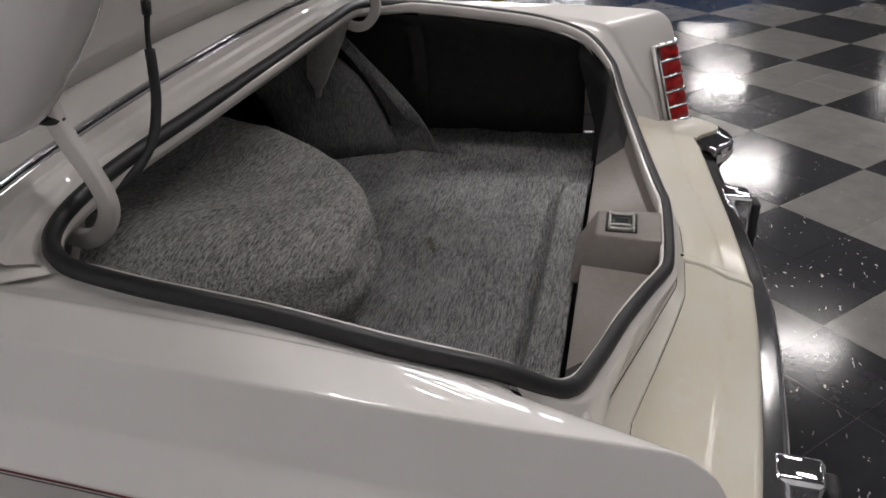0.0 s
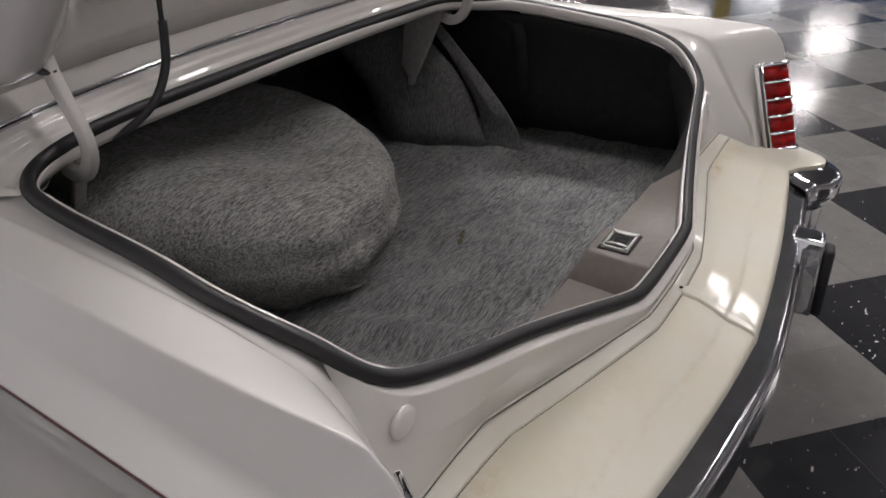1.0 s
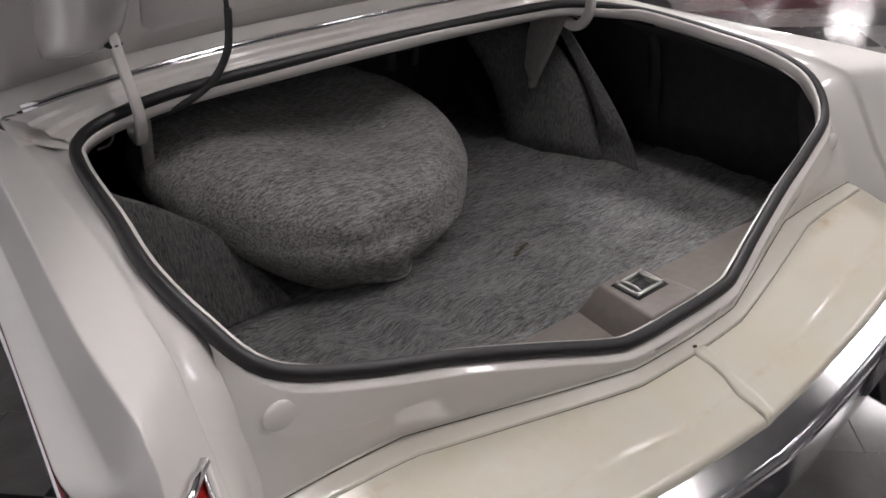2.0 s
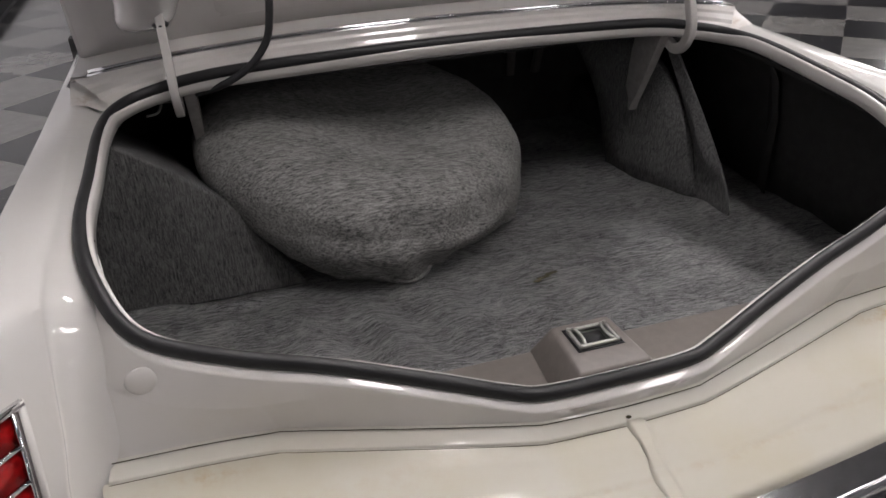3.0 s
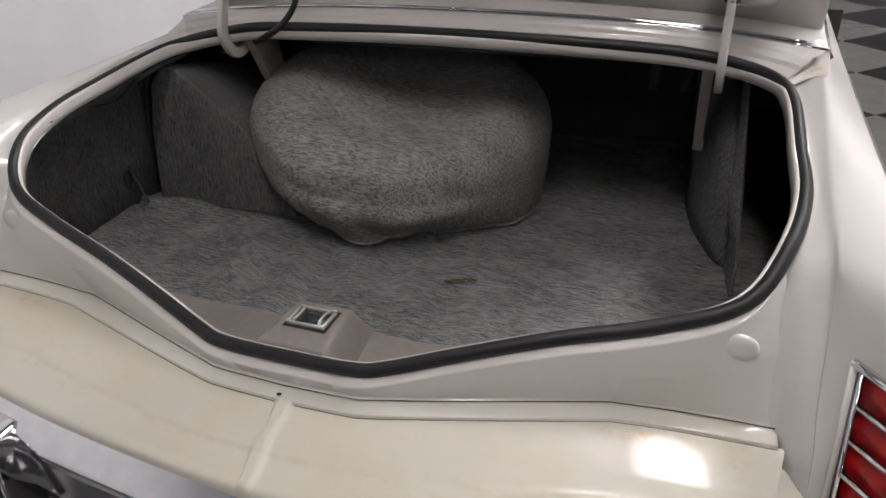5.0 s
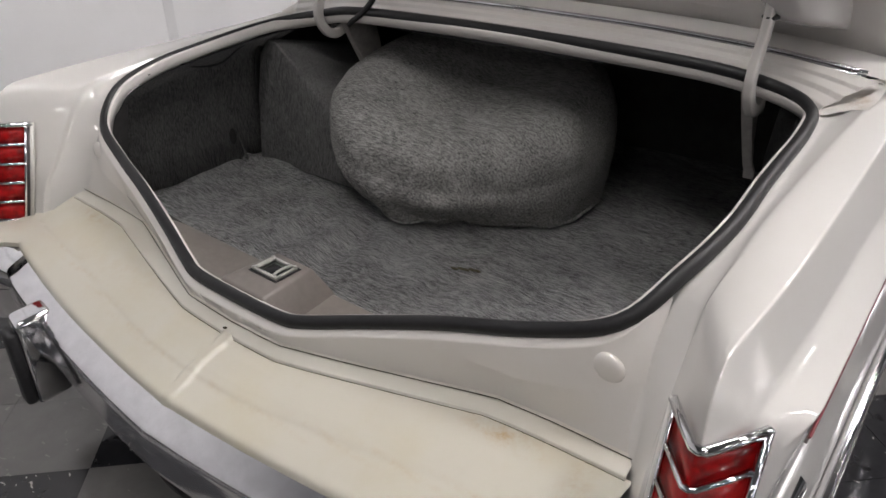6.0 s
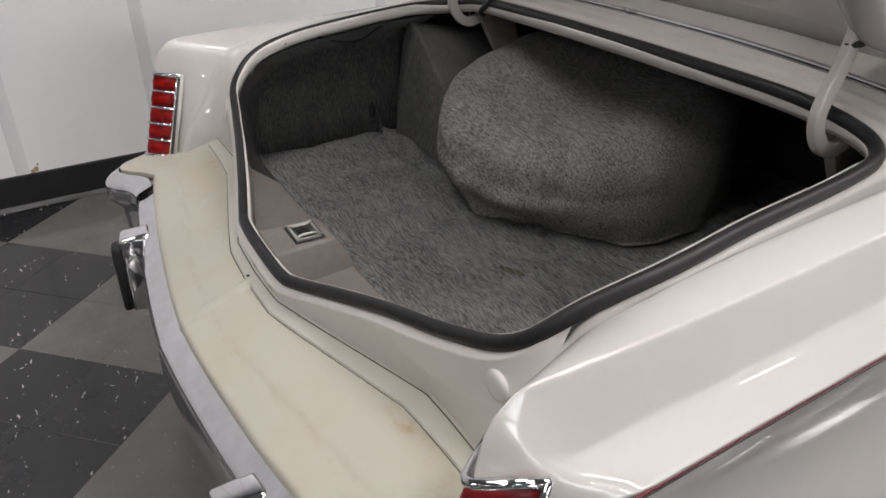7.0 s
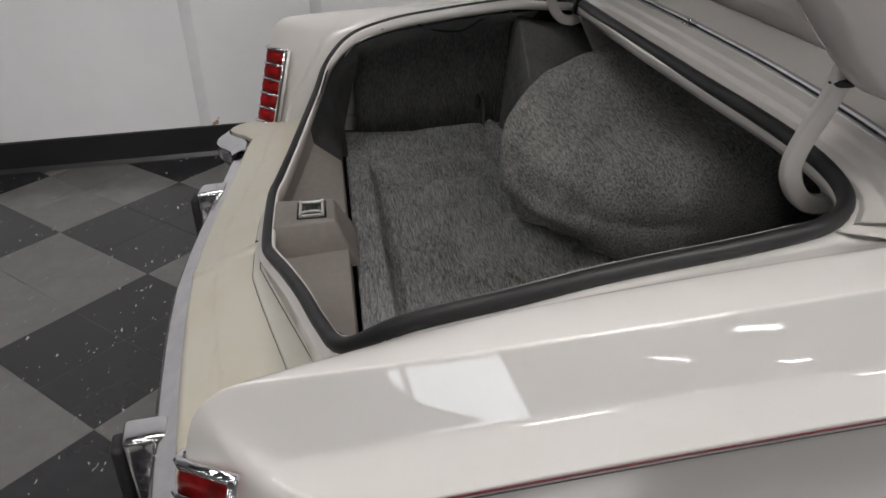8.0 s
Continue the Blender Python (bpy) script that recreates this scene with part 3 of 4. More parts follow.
    for line, w in ((rows[0], 0.85), (rows[1][2:], 0.9), (rows[1][:3], 0.35), (rows[2], 1.0), (prow[:2], 0.8), (prow[1:], 0.6), ([r[1] for r in inner], 0.5), ([r[5] for r in grid_rows[:9]], 0.8), ([r[4] for r in grid_rows[:6]], 0.6), ([r[2] for r in grid_rows[:6]], 0.6)):
        for p, q in zip(line, line[1:]):
            a, b = [tuple(round(c, 3) for c in (v.x * side, v.y, v.z)) for v in (p, q)]
            keep[(a, b)] = keep[(b, a)] = w
    for ed in bm.edges:
        a, b = [tuple(round(c, 3) for c in v.co) for v in ed.verts]
        ed[crease] = keep.get((a, b), 0.0)
    part("quarter_panel", bm, PAINT, car, subsurf=2, bevel=0.007, segments=3, angle=17, harden=True)
    # twin pinstripe under the lower crease
    for dz, w, mt, nm in ((-0.004, 0.0032, STRIPE, "pinstripe"), (-0.014, 0.002, GREY_STRIPE, "thin_pinstripe")):
        ca = [p + Vector((0.002 - 0.28 * -dz, 0, dz)) for p in rows[-1]]
        cb = [p + Vector((-0.30 * w, 0, -w)) for p in ca]
        cc = [p + Vector((-0.004, 0, 0)) for p in cb]
        cd = [p + Vector((-0.004, 0, 0)) for p in ca]
        part(nm, lofted([mirror(c, side) for c in (ca, cb, cc, cd)], closed=True), mt, car)
    # chrome moulding low on the side
    part("side_moulding", tube(mirror([p + Vector((0.012, 0, -0.395)) for p in rows[-1]], side), 0.014, 8, False, 1.3), CHROME, car)
    # rear panel below the rubber
    n = 40
    top = along([p + Vector((0, -0.006, -0.008)) for p in REAR_RUN], n)
    mid = [Vector((p.x, p.y - 0.016, p.z - 0.010)) for p in top]
    lip = along(spline(LIP, 6), n)
    strip_edge = along(spline(STRIP_EDGE, 6), n)
    lip_hi = [p + Vector((0, 0.004, 0.006)) for p in lip]
    fold = []
    for a, b in zip(mid, lip_hi):
        w = min(max((a.x - 0.40) / 0.2, 0), 1)
        q = a.lerp(b, 0.12 + 0.38 * w)
        q.y -= 0.010 * w
        fold.append(q)
    bm = lofted([mirror(c, side) for c in (top, mid, fold, lip_hi)])
    part("trunk_rear_panel", bm, JAMB, car, bevel=0.006, segments=3, angle=12)
    part("panel_boss", ellipsoid((side * 0.722, 0.4195, 0.782), (0.028, 0.011, 0.025), 3), JAMB, car)
    part("panel_joint", tube(mirror([p + Vector((0, -0.0015, 0.004)) for p in lip], side), 0.0009, 5), OLIVE, car, "dark open joint below the panel")
    # folded lip strip
    s1 = strip_edge
    s2 = [p + Vector((0, -0.001, -0.010)) for p in strip_edge]
    bm = lofted([mirror(c, side) for c in (lip_hi, lip, s1, s2)])
    part("lip_strip", bm, STRIP, car, bevel=0.002)
    part("strip_joint", tube(mirror([p + Vector((0, -0.0008, 0.0035)) for p in s2], side), 0.0009, 5), OLIVE, car)

# rear filler deck between the lip and the bumper, two halves that meet at a lapped seam
DECK_S = (0.0, 0.20, 0.46, 0.57, 0.62, 0.66, 0.95, 0.985, 1.0)
DECK_DROP = (0.0, 0.145, 0.375, 0.485, 0.555, 0.59, 0.85, 0.92, 1.0)
DECK_AT = [0.955 * i / 35 for i in range(36)] + [0.962, 0.9685, 0.973, 0.978, 0.984, 0.99, 0.995, 1.0]
BUMP_TOP = [(0.785, 0.187, 0.603), (0.72, 0.172, 0.597), (0.6, 0.152, 0.583), (0.45, 0.131, 0.571), (0.3, 0.115, 0.566), (0.15, 0.102, 0.563), (0, 0.094, 0.560)]
for side in (1, -1):
    fine = along(spline(STRIP_EDGE, 6), 401)
    lip = [p + Vector((0.010 * (p.x / 0.787) ** 4, 0.002, -0.005)) for p in (fine[round(400 * f)] for f in DECK_AT)]
    fine = along(spline(BUMP_TOP, 6), 401)
    bt = [fine[round(400 * f)] for f in DECK_AT]
    curves = []
    for k in range(54):
        s = k / 52
        dz = float(np.interp(s, DECK_S, DECK_DROP)) if k < 53 else 1.3
        s = min(s, 1.015)
        row = []
        for a, b in zip(lip, bt):
            q = a.lerp(b, s)
            q.z = a.z + (b.z - a.z) * dz
            row.append(q)
        curves.append(row)
    if side == 1:
        # raised flange at the seam on one half
        for row in curves:
            for i, p in enumerate(row):
                edge = 0.024 + 0.003 * math.sin(p.y * 60)
                p.z += 0.0065 * min(max((edge + 0.004 - p.x) / 0.008, 0), 1)
            row[-1].x += 0.004 * math.sin(row[-1].y * 70)
            row.append(Vector((row[-1].x - 0.002, row[-1].y, row[-1].z - 0.008)))
    bm = lofted([mirror(c, side) for c in curves])
    part("bumper_filler", bm, FILLER, car, "cream flexible bumper filler panel, yellowed")

# tulip panel ahead of the opening
TULIP = [(0, 1.239, 1.071), (0.3, 1.241, 1.067), (0.55, 1.242, 1.056), (0.72, 1.240, 1.042), (0.852, 1.234, 1.026)]
for side in (1, -1):
    n = 24
    fr = along([p + Vector((0, 0.006, -0.006)) for p in FRONT_RUN], n)
    t = along(spline(TULIP, 6), n)
    rise_at = lambda f, dz: [a.lerp(b, f) + Vector((0, 0, dz)) for a, b in zip(fr, t)]
    bm = lofted([mirror(c, side) for c in (fr, rise_at(0.10, -0.004), rise_at(0.17, 0.003), rise_at(0.38, 0.001), rise_at(0.44, 0.008), rise_at(0.62, 0.008), rise_at(0.67, 0.013), rise_at(0.93, 0.010), t)])
    part("tulip_panel", bm, TULIP_PAINT, car, bevel=0.002, segments=2, angle=8, harden=True)
    t1 = [p + Vector((0, 0.012, 0.006)) for p in t]
    t2 = [p + Vector((0, 0.16, 0.014)) for p in t]
    t3 = [p + Vector((0, 0.6, 0.12)) for p in t]
    part("roof_base_panel", lofted([mirror(c, side) for c in (t1, t2, t3)]), PAINT, car)
    for k, (dy, dz, r) in enumerate(((0.0, 0.004, 0.0058), (0.013, 0.010, 0.0062))):
        part("window_moulding", tube(mirror([p + Vector((0, dy, dz)) for p in t if p.x < 0.845], side), r, 8, False, 0.8), CHROME, car)
    # pillar side that comes down to the fender
    up = [t1[-1], t2[-1], t3[-1]]
    down = [line3(RIDGE, p.y) + Vector((0.010, 0, -0.004)) for p in up]
    mid_s = [a.lerp(b, 0.6) + Vector((0.012, 0, 0)) for a, b in zip(up, down)]
    part("pillar_side", lofted([mirror(c, side) for c in (up, mid_s, down)]), PAINT, car)
    # corner between tulip panel and fender
    ca = [Vector(p) for p in ((0.765, 1.10, 0.982), (0.735, 1.152, 0.988), (0.69, 1.178, 0.996))]
    cb = [Vector(p) for p in ((0.822, 1.165, 0.990), (0.80, 1.205, 1.000), (0.745, 1.228, 1.022))]
    cc = [Vector(p) for p in ((0.850, 1.15, 0.998), (0.856, 1.215, 1.012), (0.856, 1.265, 1.032))]
    # sheet added to close the gap, near-black in place of shade
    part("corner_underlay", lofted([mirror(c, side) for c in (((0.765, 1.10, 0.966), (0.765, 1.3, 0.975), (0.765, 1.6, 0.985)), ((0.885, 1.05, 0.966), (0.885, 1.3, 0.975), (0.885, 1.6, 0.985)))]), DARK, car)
    part("corner_panel", lofted([mirror(c, side) for c in (ca, cb, cc)]), JAMB, car, bevel=0.004)

# chrome rear bumper
bumper = empty("bumper")
bumper.parent = car
tagged(bumper, "chrome rear bumper bar with pointed centre")
for side in (1, -1):
    n = 30
    c0 = along(spline(BUMP_TOP, 6), n)
    c0 = [p + Vector((0, 0.004, -0.004)) for p in c0]
    c1 = [p + Vector((0, -0.010, -0.006)) for p in c0]
    c2 = [p + Vector((0, -0.046, -0.022)) for p in c0]
    c3 = [p + Vector((0, -0.056, -0.04)) for p in c0]
    c4 = [p + Vector((0, -0.058, -0.12)) for p in c0]
    c5 = [p + Vector((0, -0.04, -0.16)) for p in c0]
    c6 = [p + Vector((0, 0.05, -0.17)) for p in c0]
    part("bumper_bar", lofted([mirror(c, side) for c in (c0, c1, c2, c3, c4, c5, c6)]), DULL_CHROME, bumper, bevel=0.008, segments=3, angle=12)
    # bumper end wrapped round the corner
    hi = along(spline([(0.70, 0.165, 0.598), (0.765, 0.163, 0.600), (0.82, 0.122, 0.597), (0.872, 0.098, 0.594), (0.925, 0.122, 0.594), (0.95, 0.18, 0.596), (0.957, 0.3, 0.598), (0.957, 0.6, 0.598)], 5), 30)
    e = along(spline([(0.70, 0.118, 0.578), (0.755, 0.108, 0.578), (0.82, 0.066, 0.573), (0.876, 0.054, 0.570), (0.945, 0.088, 0.570), (0.978, 0.16, 0.572), (0.988, 0.3, 0.575), (0.988, 0.6, 0.575)], 5), 30)
    e2 = [p + Vector((0, 0, -0.055)) for p in e]
    e3 = [Vector((p.x * 0.975, p.y + 0.03, p.z - 0.075)) for p in e]
    e4 = [Vector((p.x * 0.965, p.y + 0.035, p.z - 0.16)) for p in e]
    part("bumper_end", lofted([mirror(c, side) for c in (hi, e, e2, e3, e4)]), CHROME, bumper, bevel=0.01, segments=3, angle=20)
    # upright guard with its rubber pad
    x = 0.51
    g = part("bumper_guard", prism([(side * (x - 0.035), 0.035, 0.556), (side * (x + 0.032), 0.045, 0.558), (side * (x + 0.032), 0.125, 0.562), (side * (x - 0.035), 0.118, 0.560)], (0, -0.004, -0.22)), CHROME, bumper, "chrome bumper guard", bevel=0.012, segments=3)
    part("guard_pad", prism([(side * (x - 0.03), 0.036, 0.533), (side * (x + 0.028), 0.042, 0.533), (side * (x + 0.024), 0.018, 0.533), (side * (x - 0.026), 0.012, 0.533)], (0, -0.002, -0.19)), RUBBER, g, "black rubber guard pad", bevel=0.008)
    fa = along(spline([(0.757, 0.345, 0.642), (0.80, 0.345, 0.634), (0.845, 0.318, 0.627), (0.893, 0.275, 0.618), (0.93, 0.24, 0.612), (0.962, 0.275, 0.606), (0.964, 0.33, 0.606)], 4), 18)
    fb = along(spline([(0.757, 0.180, 0.606), (0.79, 0.160, 0.607), (0.826, 0.128, 0.604), (0.874, 0.104, 0.601), (0.922, 0.127, 0.600), (0.947, 0.185, 0.602)], 4), 18)
    fm = [a.lerp(b, 0.55) + Vector((0, 0, 0.006)) for a, b in zip(fa, fb)]
    fc = [p + Vector((0, 0, -0.012)) for p in fb]
    part("filler_end", lofted([mirror(c, side) for c in (fa, fm, fb, fc)]), FILLER, car, bevel=0.003)



# tail lights
def tail_light(side):
    lamp = empty("tail_light")
    lamp.parent = car
    tagged(lamp, "vertical red tail light with chrome bars")
    I = lambda s: Vector((0.869, 0.340 - 0.066 * s, 0.852 - 0.240 * s))
    R = lambda s: Vector((0.916, 0.266 - 0.066 * s, 0.857 - 0.240 * s))
    O = lambda s: Vector((0.961, 0.332 - 0.066 * s, 0.867 - 0.246 * s))
    off = Vector((-0.012, -0.010, 0.0))
    offo = Vector((0.004, -0.006, 0.0))

    def round_nose(s, start, out):
        """Level line round the lamp, with a rounded nose."""
        a, r, o = I(s).lerp(R(s), start) + off, R(s) + Vector((-0.001, -0.012, 0)), O(s) + offo
        pts = [a, a.lerp(r, 0.55), (a.lerp(r, 0.82) * 2 + r) / 3, r * 0.55 + a.lerp(r, 0.82) * 0.225 + r.lerp(o, 0.2) * 0.225, (r.lerp(o, 0.2) * 2 + r) / 3, r.lerp(o, 0.5), o]
        c = (a + o) / 2
        return [p + (p - c).normalized() * out for p in pts]

    cell = 0.2
    for k in range(5):
        s0, s1 = k * cell + 0.012, (k + 1) * cell - 0.012
        m = (s0 + s1) / 2
        rows = []
        for s in (s0, m, s1):
            d = 0.003 if s == m else 0.0
            rows.append([p + Vector((0, -d, 0)) for p in round_nose(s, 0.17, 0.0)])
        part("lens", thick(lofted([mirror(r, side) for r in rows]), 0.003), LENS, lamp, bevel=0.0)
    gap = [[I(s) + off, I(s).lerp(R(s), 0.17) + off] for s in (0.0, 0.5, 1.0)]
    part("frame_gap", thick(lofted([mirror(r, side) for r in gap]), 0.003), GAP, lamp)
    part("chrome_edge", tube(mirror([I(s).lerp(R(s), 0.17) + off * 1.25 for s in (0.0, 1.0)], side), 0.0035, 6), CHROME, lamp)
    for k in range(6):
        s = k * cell
        pts = round_nose(s, 0.17 if 0 < k < 5 else 0.0, 0.003)
        part("chrome_bar", tube(mirror(pts, side), 0.0045 if 0 < k < 5 else 0.007, 6), CHROME, lamp)
    part("chrome_edge", tube(mirror([O(-0.02) + offo * 1.6, O(1.02) + offo * 1.6], side), 0.006, 6), CHROME, lamp)
    part("painted_edge", tube(mirror([I(-0.02) + off * 1.2, I(1.02) + off * 1.2], side), 0.0055, 6), PAINT, lamp)
    return lamp


for side in (1, -1):
    tail_light(side)

# ---- trunk interior ----
FLOOR_Z = 0.532
# carpet floor with the raised ledge at the rear
bm = bmesh.new()
nx, ny = 120, 150
grid = []
for j in range(ny + 1):
    y = 0.475 + 0.165 * j / 44 if j < 44 else 0.640 + 1.31 * (j - 44) / (ny - 44)
    row = []
    for i in range(nx + 1):
        x = -0.945 + 1.89 * i / nx
        z = FLOOR_Z
        run = min(max((0.47 - x) / 0.06, 0), 1) * min(max((x + 0.62) / 0.08, 0), 1)
        step = min(max((y - 0.540) / 0.022, 0), 1)
        z += (0.058 * (1 - step * step * (3 - 2 * step)) - 0.022 * math.exp(-((y - 0.567) / 0.009) ** 2)) * run
        z += 0.012 * noise.noise(Vector((x * 4, y * 5, 0.3))) + 0.009 * noise.noise(Vector((x * 11, y * 9, 2.0))) + 0.0025 * noise.noise(Vector((x * 30, y * 26, 4.0)))
        # soft wrinkles where the mat has been pushed forward
        fold_w = math.exp(-((x + 0.32) / 0.30) ** 2 - ((y - 0.74) / 0.16) ** 2)
        z += 0.018 * fold_w * math.sin((x * 1.0 + y * 0.45) * 34 + 3 * noise.noise(Vector((x * 3, y * 3, 5))))
        fold_w = math.exp(-((x - 0.45) / 0.35) ** 2 - ((y - 0.8) / 0.2) ** 2)
        z += 0.005 * fold_w * math.sin((y - x * 0.2) * 40 + 3 * noise.noise(Vector((x * 3, y * 3, 8))))
        # tucked fold at the foot of the wheelhouse
        tuck = min(max((-0.42 - x) / 0.1, 0), 1)
        z += tuck * (0.014 * math.exp(-((y - 1.005 - 0.02 * math.sin(x * 14)) / 0.016) ** 2) - 0.010 * math.exp(-((y - 0.965 - 0.015 * math.sin(x * 11)) / 0.012) ** 2))
        row.append(bm.verts.new((x, y, z)))
    grid.append(row)
for j in range(ny):
    for i in range(nx):
        bm.faces.new((grid[j][i], grid[j][i + 1], grid[j + 1][i + 1], grid[j + 1][i]))
part("carpet_floor", thick(bm, 0.006), CARPET, car, "grey heathered trunk carpet with small stains")

# taupe sill between the carpet edge and the rubber
for side in (1, -1):
    n = 30
    run = [p + Vector((0, 0.012, -0.018)) for p in REAR_RUN]
    run = along(run, n)
    a = [Vector((p.x, p.y + 0.006, max(p.z - 0.045, 0.635))) for p in run]
    edge = [Vector((p.x, 0.462, 0.640)) if p.x < 0.70 else Vector((p.x, 0.48, 0.62)) for p in run]
    low = [Vector((p.x, max(p.y + 0.02, min(0.44, p.y + 0.055)), 0.640 if p.x < 0.5 else 0.66)) for p in run]
    # outer ends take the near-black colour in place of shade
    k = min(i for i, p in enumerate(run) if p.x < 0.46)
    for sel, mt, nm, lb in ((slice(k, None), SILL, "rear_sill", "taupe painted inner trunk sill"), (slice(0, k + 1), DARK, "sill_end", "")):
        bm = lofted([mirror(c[sel], side) for c in (run, a, edge, [p + Vector((0, 0.004, -0.09)) for p in edge])])
        part(nm, bm, mt, car, lb, bevel=0.003)

# latch housing
bm = bmesh.new()
bmesh.ops.create_cube(bm, size=1)
for v in bm.verts:
    up, right, fore = v.co.z > 0, v.co.x > 0, v.co.y > 0
    half = (0.055 if fore else 0.066) if up else (0.098 if fore else 0.108)
    v.co = Vector((half if right else -half, (0.437 if up else 0.486) if fore else 0.300, 0.704 if up else 0.60))
part("latch_housing", bm, SILL, car, "taupe box that carries the latch striker", bevel=0.006)
striker = empty("latch_striker")
striker.parent = car
tagged(striker, "zinc plated striker plate with a rectangular bar")
# black strips laid round the frame stand in for its shadow lines
part("striker_shade_lines", joined(box(-0.043, 0.043, 0.3515, 0.3565, 0.7046, 0.7056), box(-0.043, 0.043, 0.4135, 0.4185, 0.7046, 0.7056), box(-0.043, -0.0385, 0.3565, 0.4135, 0.7046, 0.7056), box(0.0385, 0.043, 0.3565, 0.4135, 0.7046, 0.7056)), RUBBER, striker)
fr = joined(box(-0.038, 0.038, 0.357, 0.363, 0.7050, 0.712), box(-0.038, 0.038, 0.407, 0.413, 0.7050, 0.712), box(-0.038, -0.0325, 0.363, 0.407, 0.7050, 0.712), box(0.0325, 0.038, 0.363, 0.407, 0.7050, 0.712))
part("striker_frame", fr, ZINC, striker, bevel=0.0018)
part("striker_plate", box(-0.0325, 0.0325, 0.363, 0.407, 0.7041, 0.7052), PLATE, striker)
# black slab on the plate stands in for the shade of a hole
part("striker_slot", box(-0.019, 0.019, 0.371, 0.399, 0.7052, 0.7060), RUBBER, striker)
for sx in (-1, 1):
    part("striker_bar", tube([(sx * 0.027, 0.361, 0.7125), (sx * 0.0235, 0.372, 0.713), (sx * 0.0225, 0.385, 0.713), (sx * 0.0235, 0.398, 0.713), (sx * 0.027, 0.409, 0.7125)], 0.0030, 6), ZINC, striker)
    for yy in (0.360, 0.410):
        part("striker_rivet", ellipsoid((sx * 0.034, yy, 0.7125), (0.004, 0.004, 0.002), 2), ZINC, striker)

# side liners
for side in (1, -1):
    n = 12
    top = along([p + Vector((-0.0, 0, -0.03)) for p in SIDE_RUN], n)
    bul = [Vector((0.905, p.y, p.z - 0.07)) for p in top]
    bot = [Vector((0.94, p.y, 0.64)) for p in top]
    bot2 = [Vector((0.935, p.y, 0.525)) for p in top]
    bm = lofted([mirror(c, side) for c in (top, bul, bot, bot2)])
    # the right liner is coloured black to stand in for shade
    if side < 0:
        part("side_liner", thick(bm, 0.004), CARPET_SHADED, car, "grey carpeted trunk side liner")
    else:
        part("side_liner_shaded", thick(bm, 0.004), DARK, car, "trunk side liner coloured black to stand in for shade")
    # dark sheet carries the liner forward, its colour standing in for deep shade
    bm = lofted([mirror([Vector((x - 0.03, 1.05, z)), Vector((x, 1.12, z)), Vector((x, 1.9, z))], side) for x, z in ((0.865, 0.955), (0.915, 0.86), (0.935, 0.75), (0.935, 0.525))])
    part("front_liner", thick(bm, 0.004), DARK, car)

# left wheelhouse
prof = [(-0.89, 1.02, 0.53), (-0.888, 1.045, 0.74), (-0.862, 1.052, 0.885), (-0.815, 1.055, 0.938), (-0.775, 1.055, 0.930), (-0.66, 1.05, 0.848), (-0.574, 1.05, 0.772), (-0.50, 1.045, 0.668), (-0.42, 1.03, 0.53)]
part("wheelhouse", prism(prof, (-0.05, 0.5, -0.12)), CARPET_SHADED, car, "grey carpeted wheelhouse", bevel=0.010, segments=3, angle=20)
# right wheelhouse with its gusset
rows = []
for y, z in ((1.09, 0.525), (1.118, 0.59), (1.14, 0.66), (1.17, 0.725), (1.21, 0.785), (1.275, 0.85), (1.36, 0.90), (1.5, 0.94), (1.85, 0.95)):
    lean = 0.03 * max(0, (z - 0.7) / 0.25)
    rows.append([Vector((x - lean, y + 0.42 * max(0, (0.73 - x) / 0.15) ** 2.2 + (0.015 if x > 0.715 else 0.0), z)) for x in (0.722, 0.718, 0.71, 0.70, 0.685, 0.665, 0.645, 0.625, 0.61, 0.595)])
part("wheelhouse", thick(lofted(rows), 0.006), CARPET_SHADED, car, "grey carpeted wheelhouse")
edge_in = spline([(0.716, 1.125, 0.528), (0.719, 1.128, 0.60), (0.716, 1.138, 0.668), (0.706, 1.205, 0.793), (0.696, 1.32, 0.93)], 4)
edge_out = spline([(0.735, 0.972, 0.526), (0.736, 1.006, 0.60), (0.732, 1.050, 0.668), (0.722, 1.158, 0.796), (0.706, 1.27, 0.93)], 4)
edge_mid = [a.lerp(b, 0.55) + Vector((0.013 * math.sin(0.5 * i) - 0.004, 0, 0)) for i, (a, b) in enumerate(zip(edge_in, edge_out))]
part("gusset", thick(lofted([edge_in, edge_mid, edge_out]), 0.008), CARPET_SHADED, car, "loose carpet flap beside the wheelhouse", bevel=0.003)
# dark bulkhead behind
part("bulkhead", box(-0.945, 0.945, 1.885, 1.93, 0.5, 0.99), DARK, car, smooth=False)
# closing sheet, made wide to keep stray light off the trunk floor
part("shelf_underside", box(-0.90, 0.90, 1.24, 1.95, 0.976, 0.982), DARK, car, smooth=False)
part("bulkhead_strut", prism([(0.425, 1.86, 0.72), (0.455, 1.86, 0.72), (0.47, 1.86, 0.98), (0.43, 1.86, 0.98)], (0, 0.03, 0)), STRUT, car, bevel=0.003)
part("bulkhead_strut", prism([(0.525, 1.86, 0.72), (0.55, 1.86, 0.72), (0.60, 1.86, 0.98), (0.57, 1.86, 0.98)], (0, 0.03, 0)), STRUT, car, bevel=0.003)
# underbody that closes the car below
part("underbody", box(-0.93, 0.93, 0.2, 2.6, 0.22, 0.5), DARK, car, smooth=False)
part("rear_valance", lofted([[Vector((x, 0.13 + 0.05 * abs(x), z)) for x in np.linspace(-0.9, 0.9, 19)] for z in (0.42, 0.3)]), DARK, car)
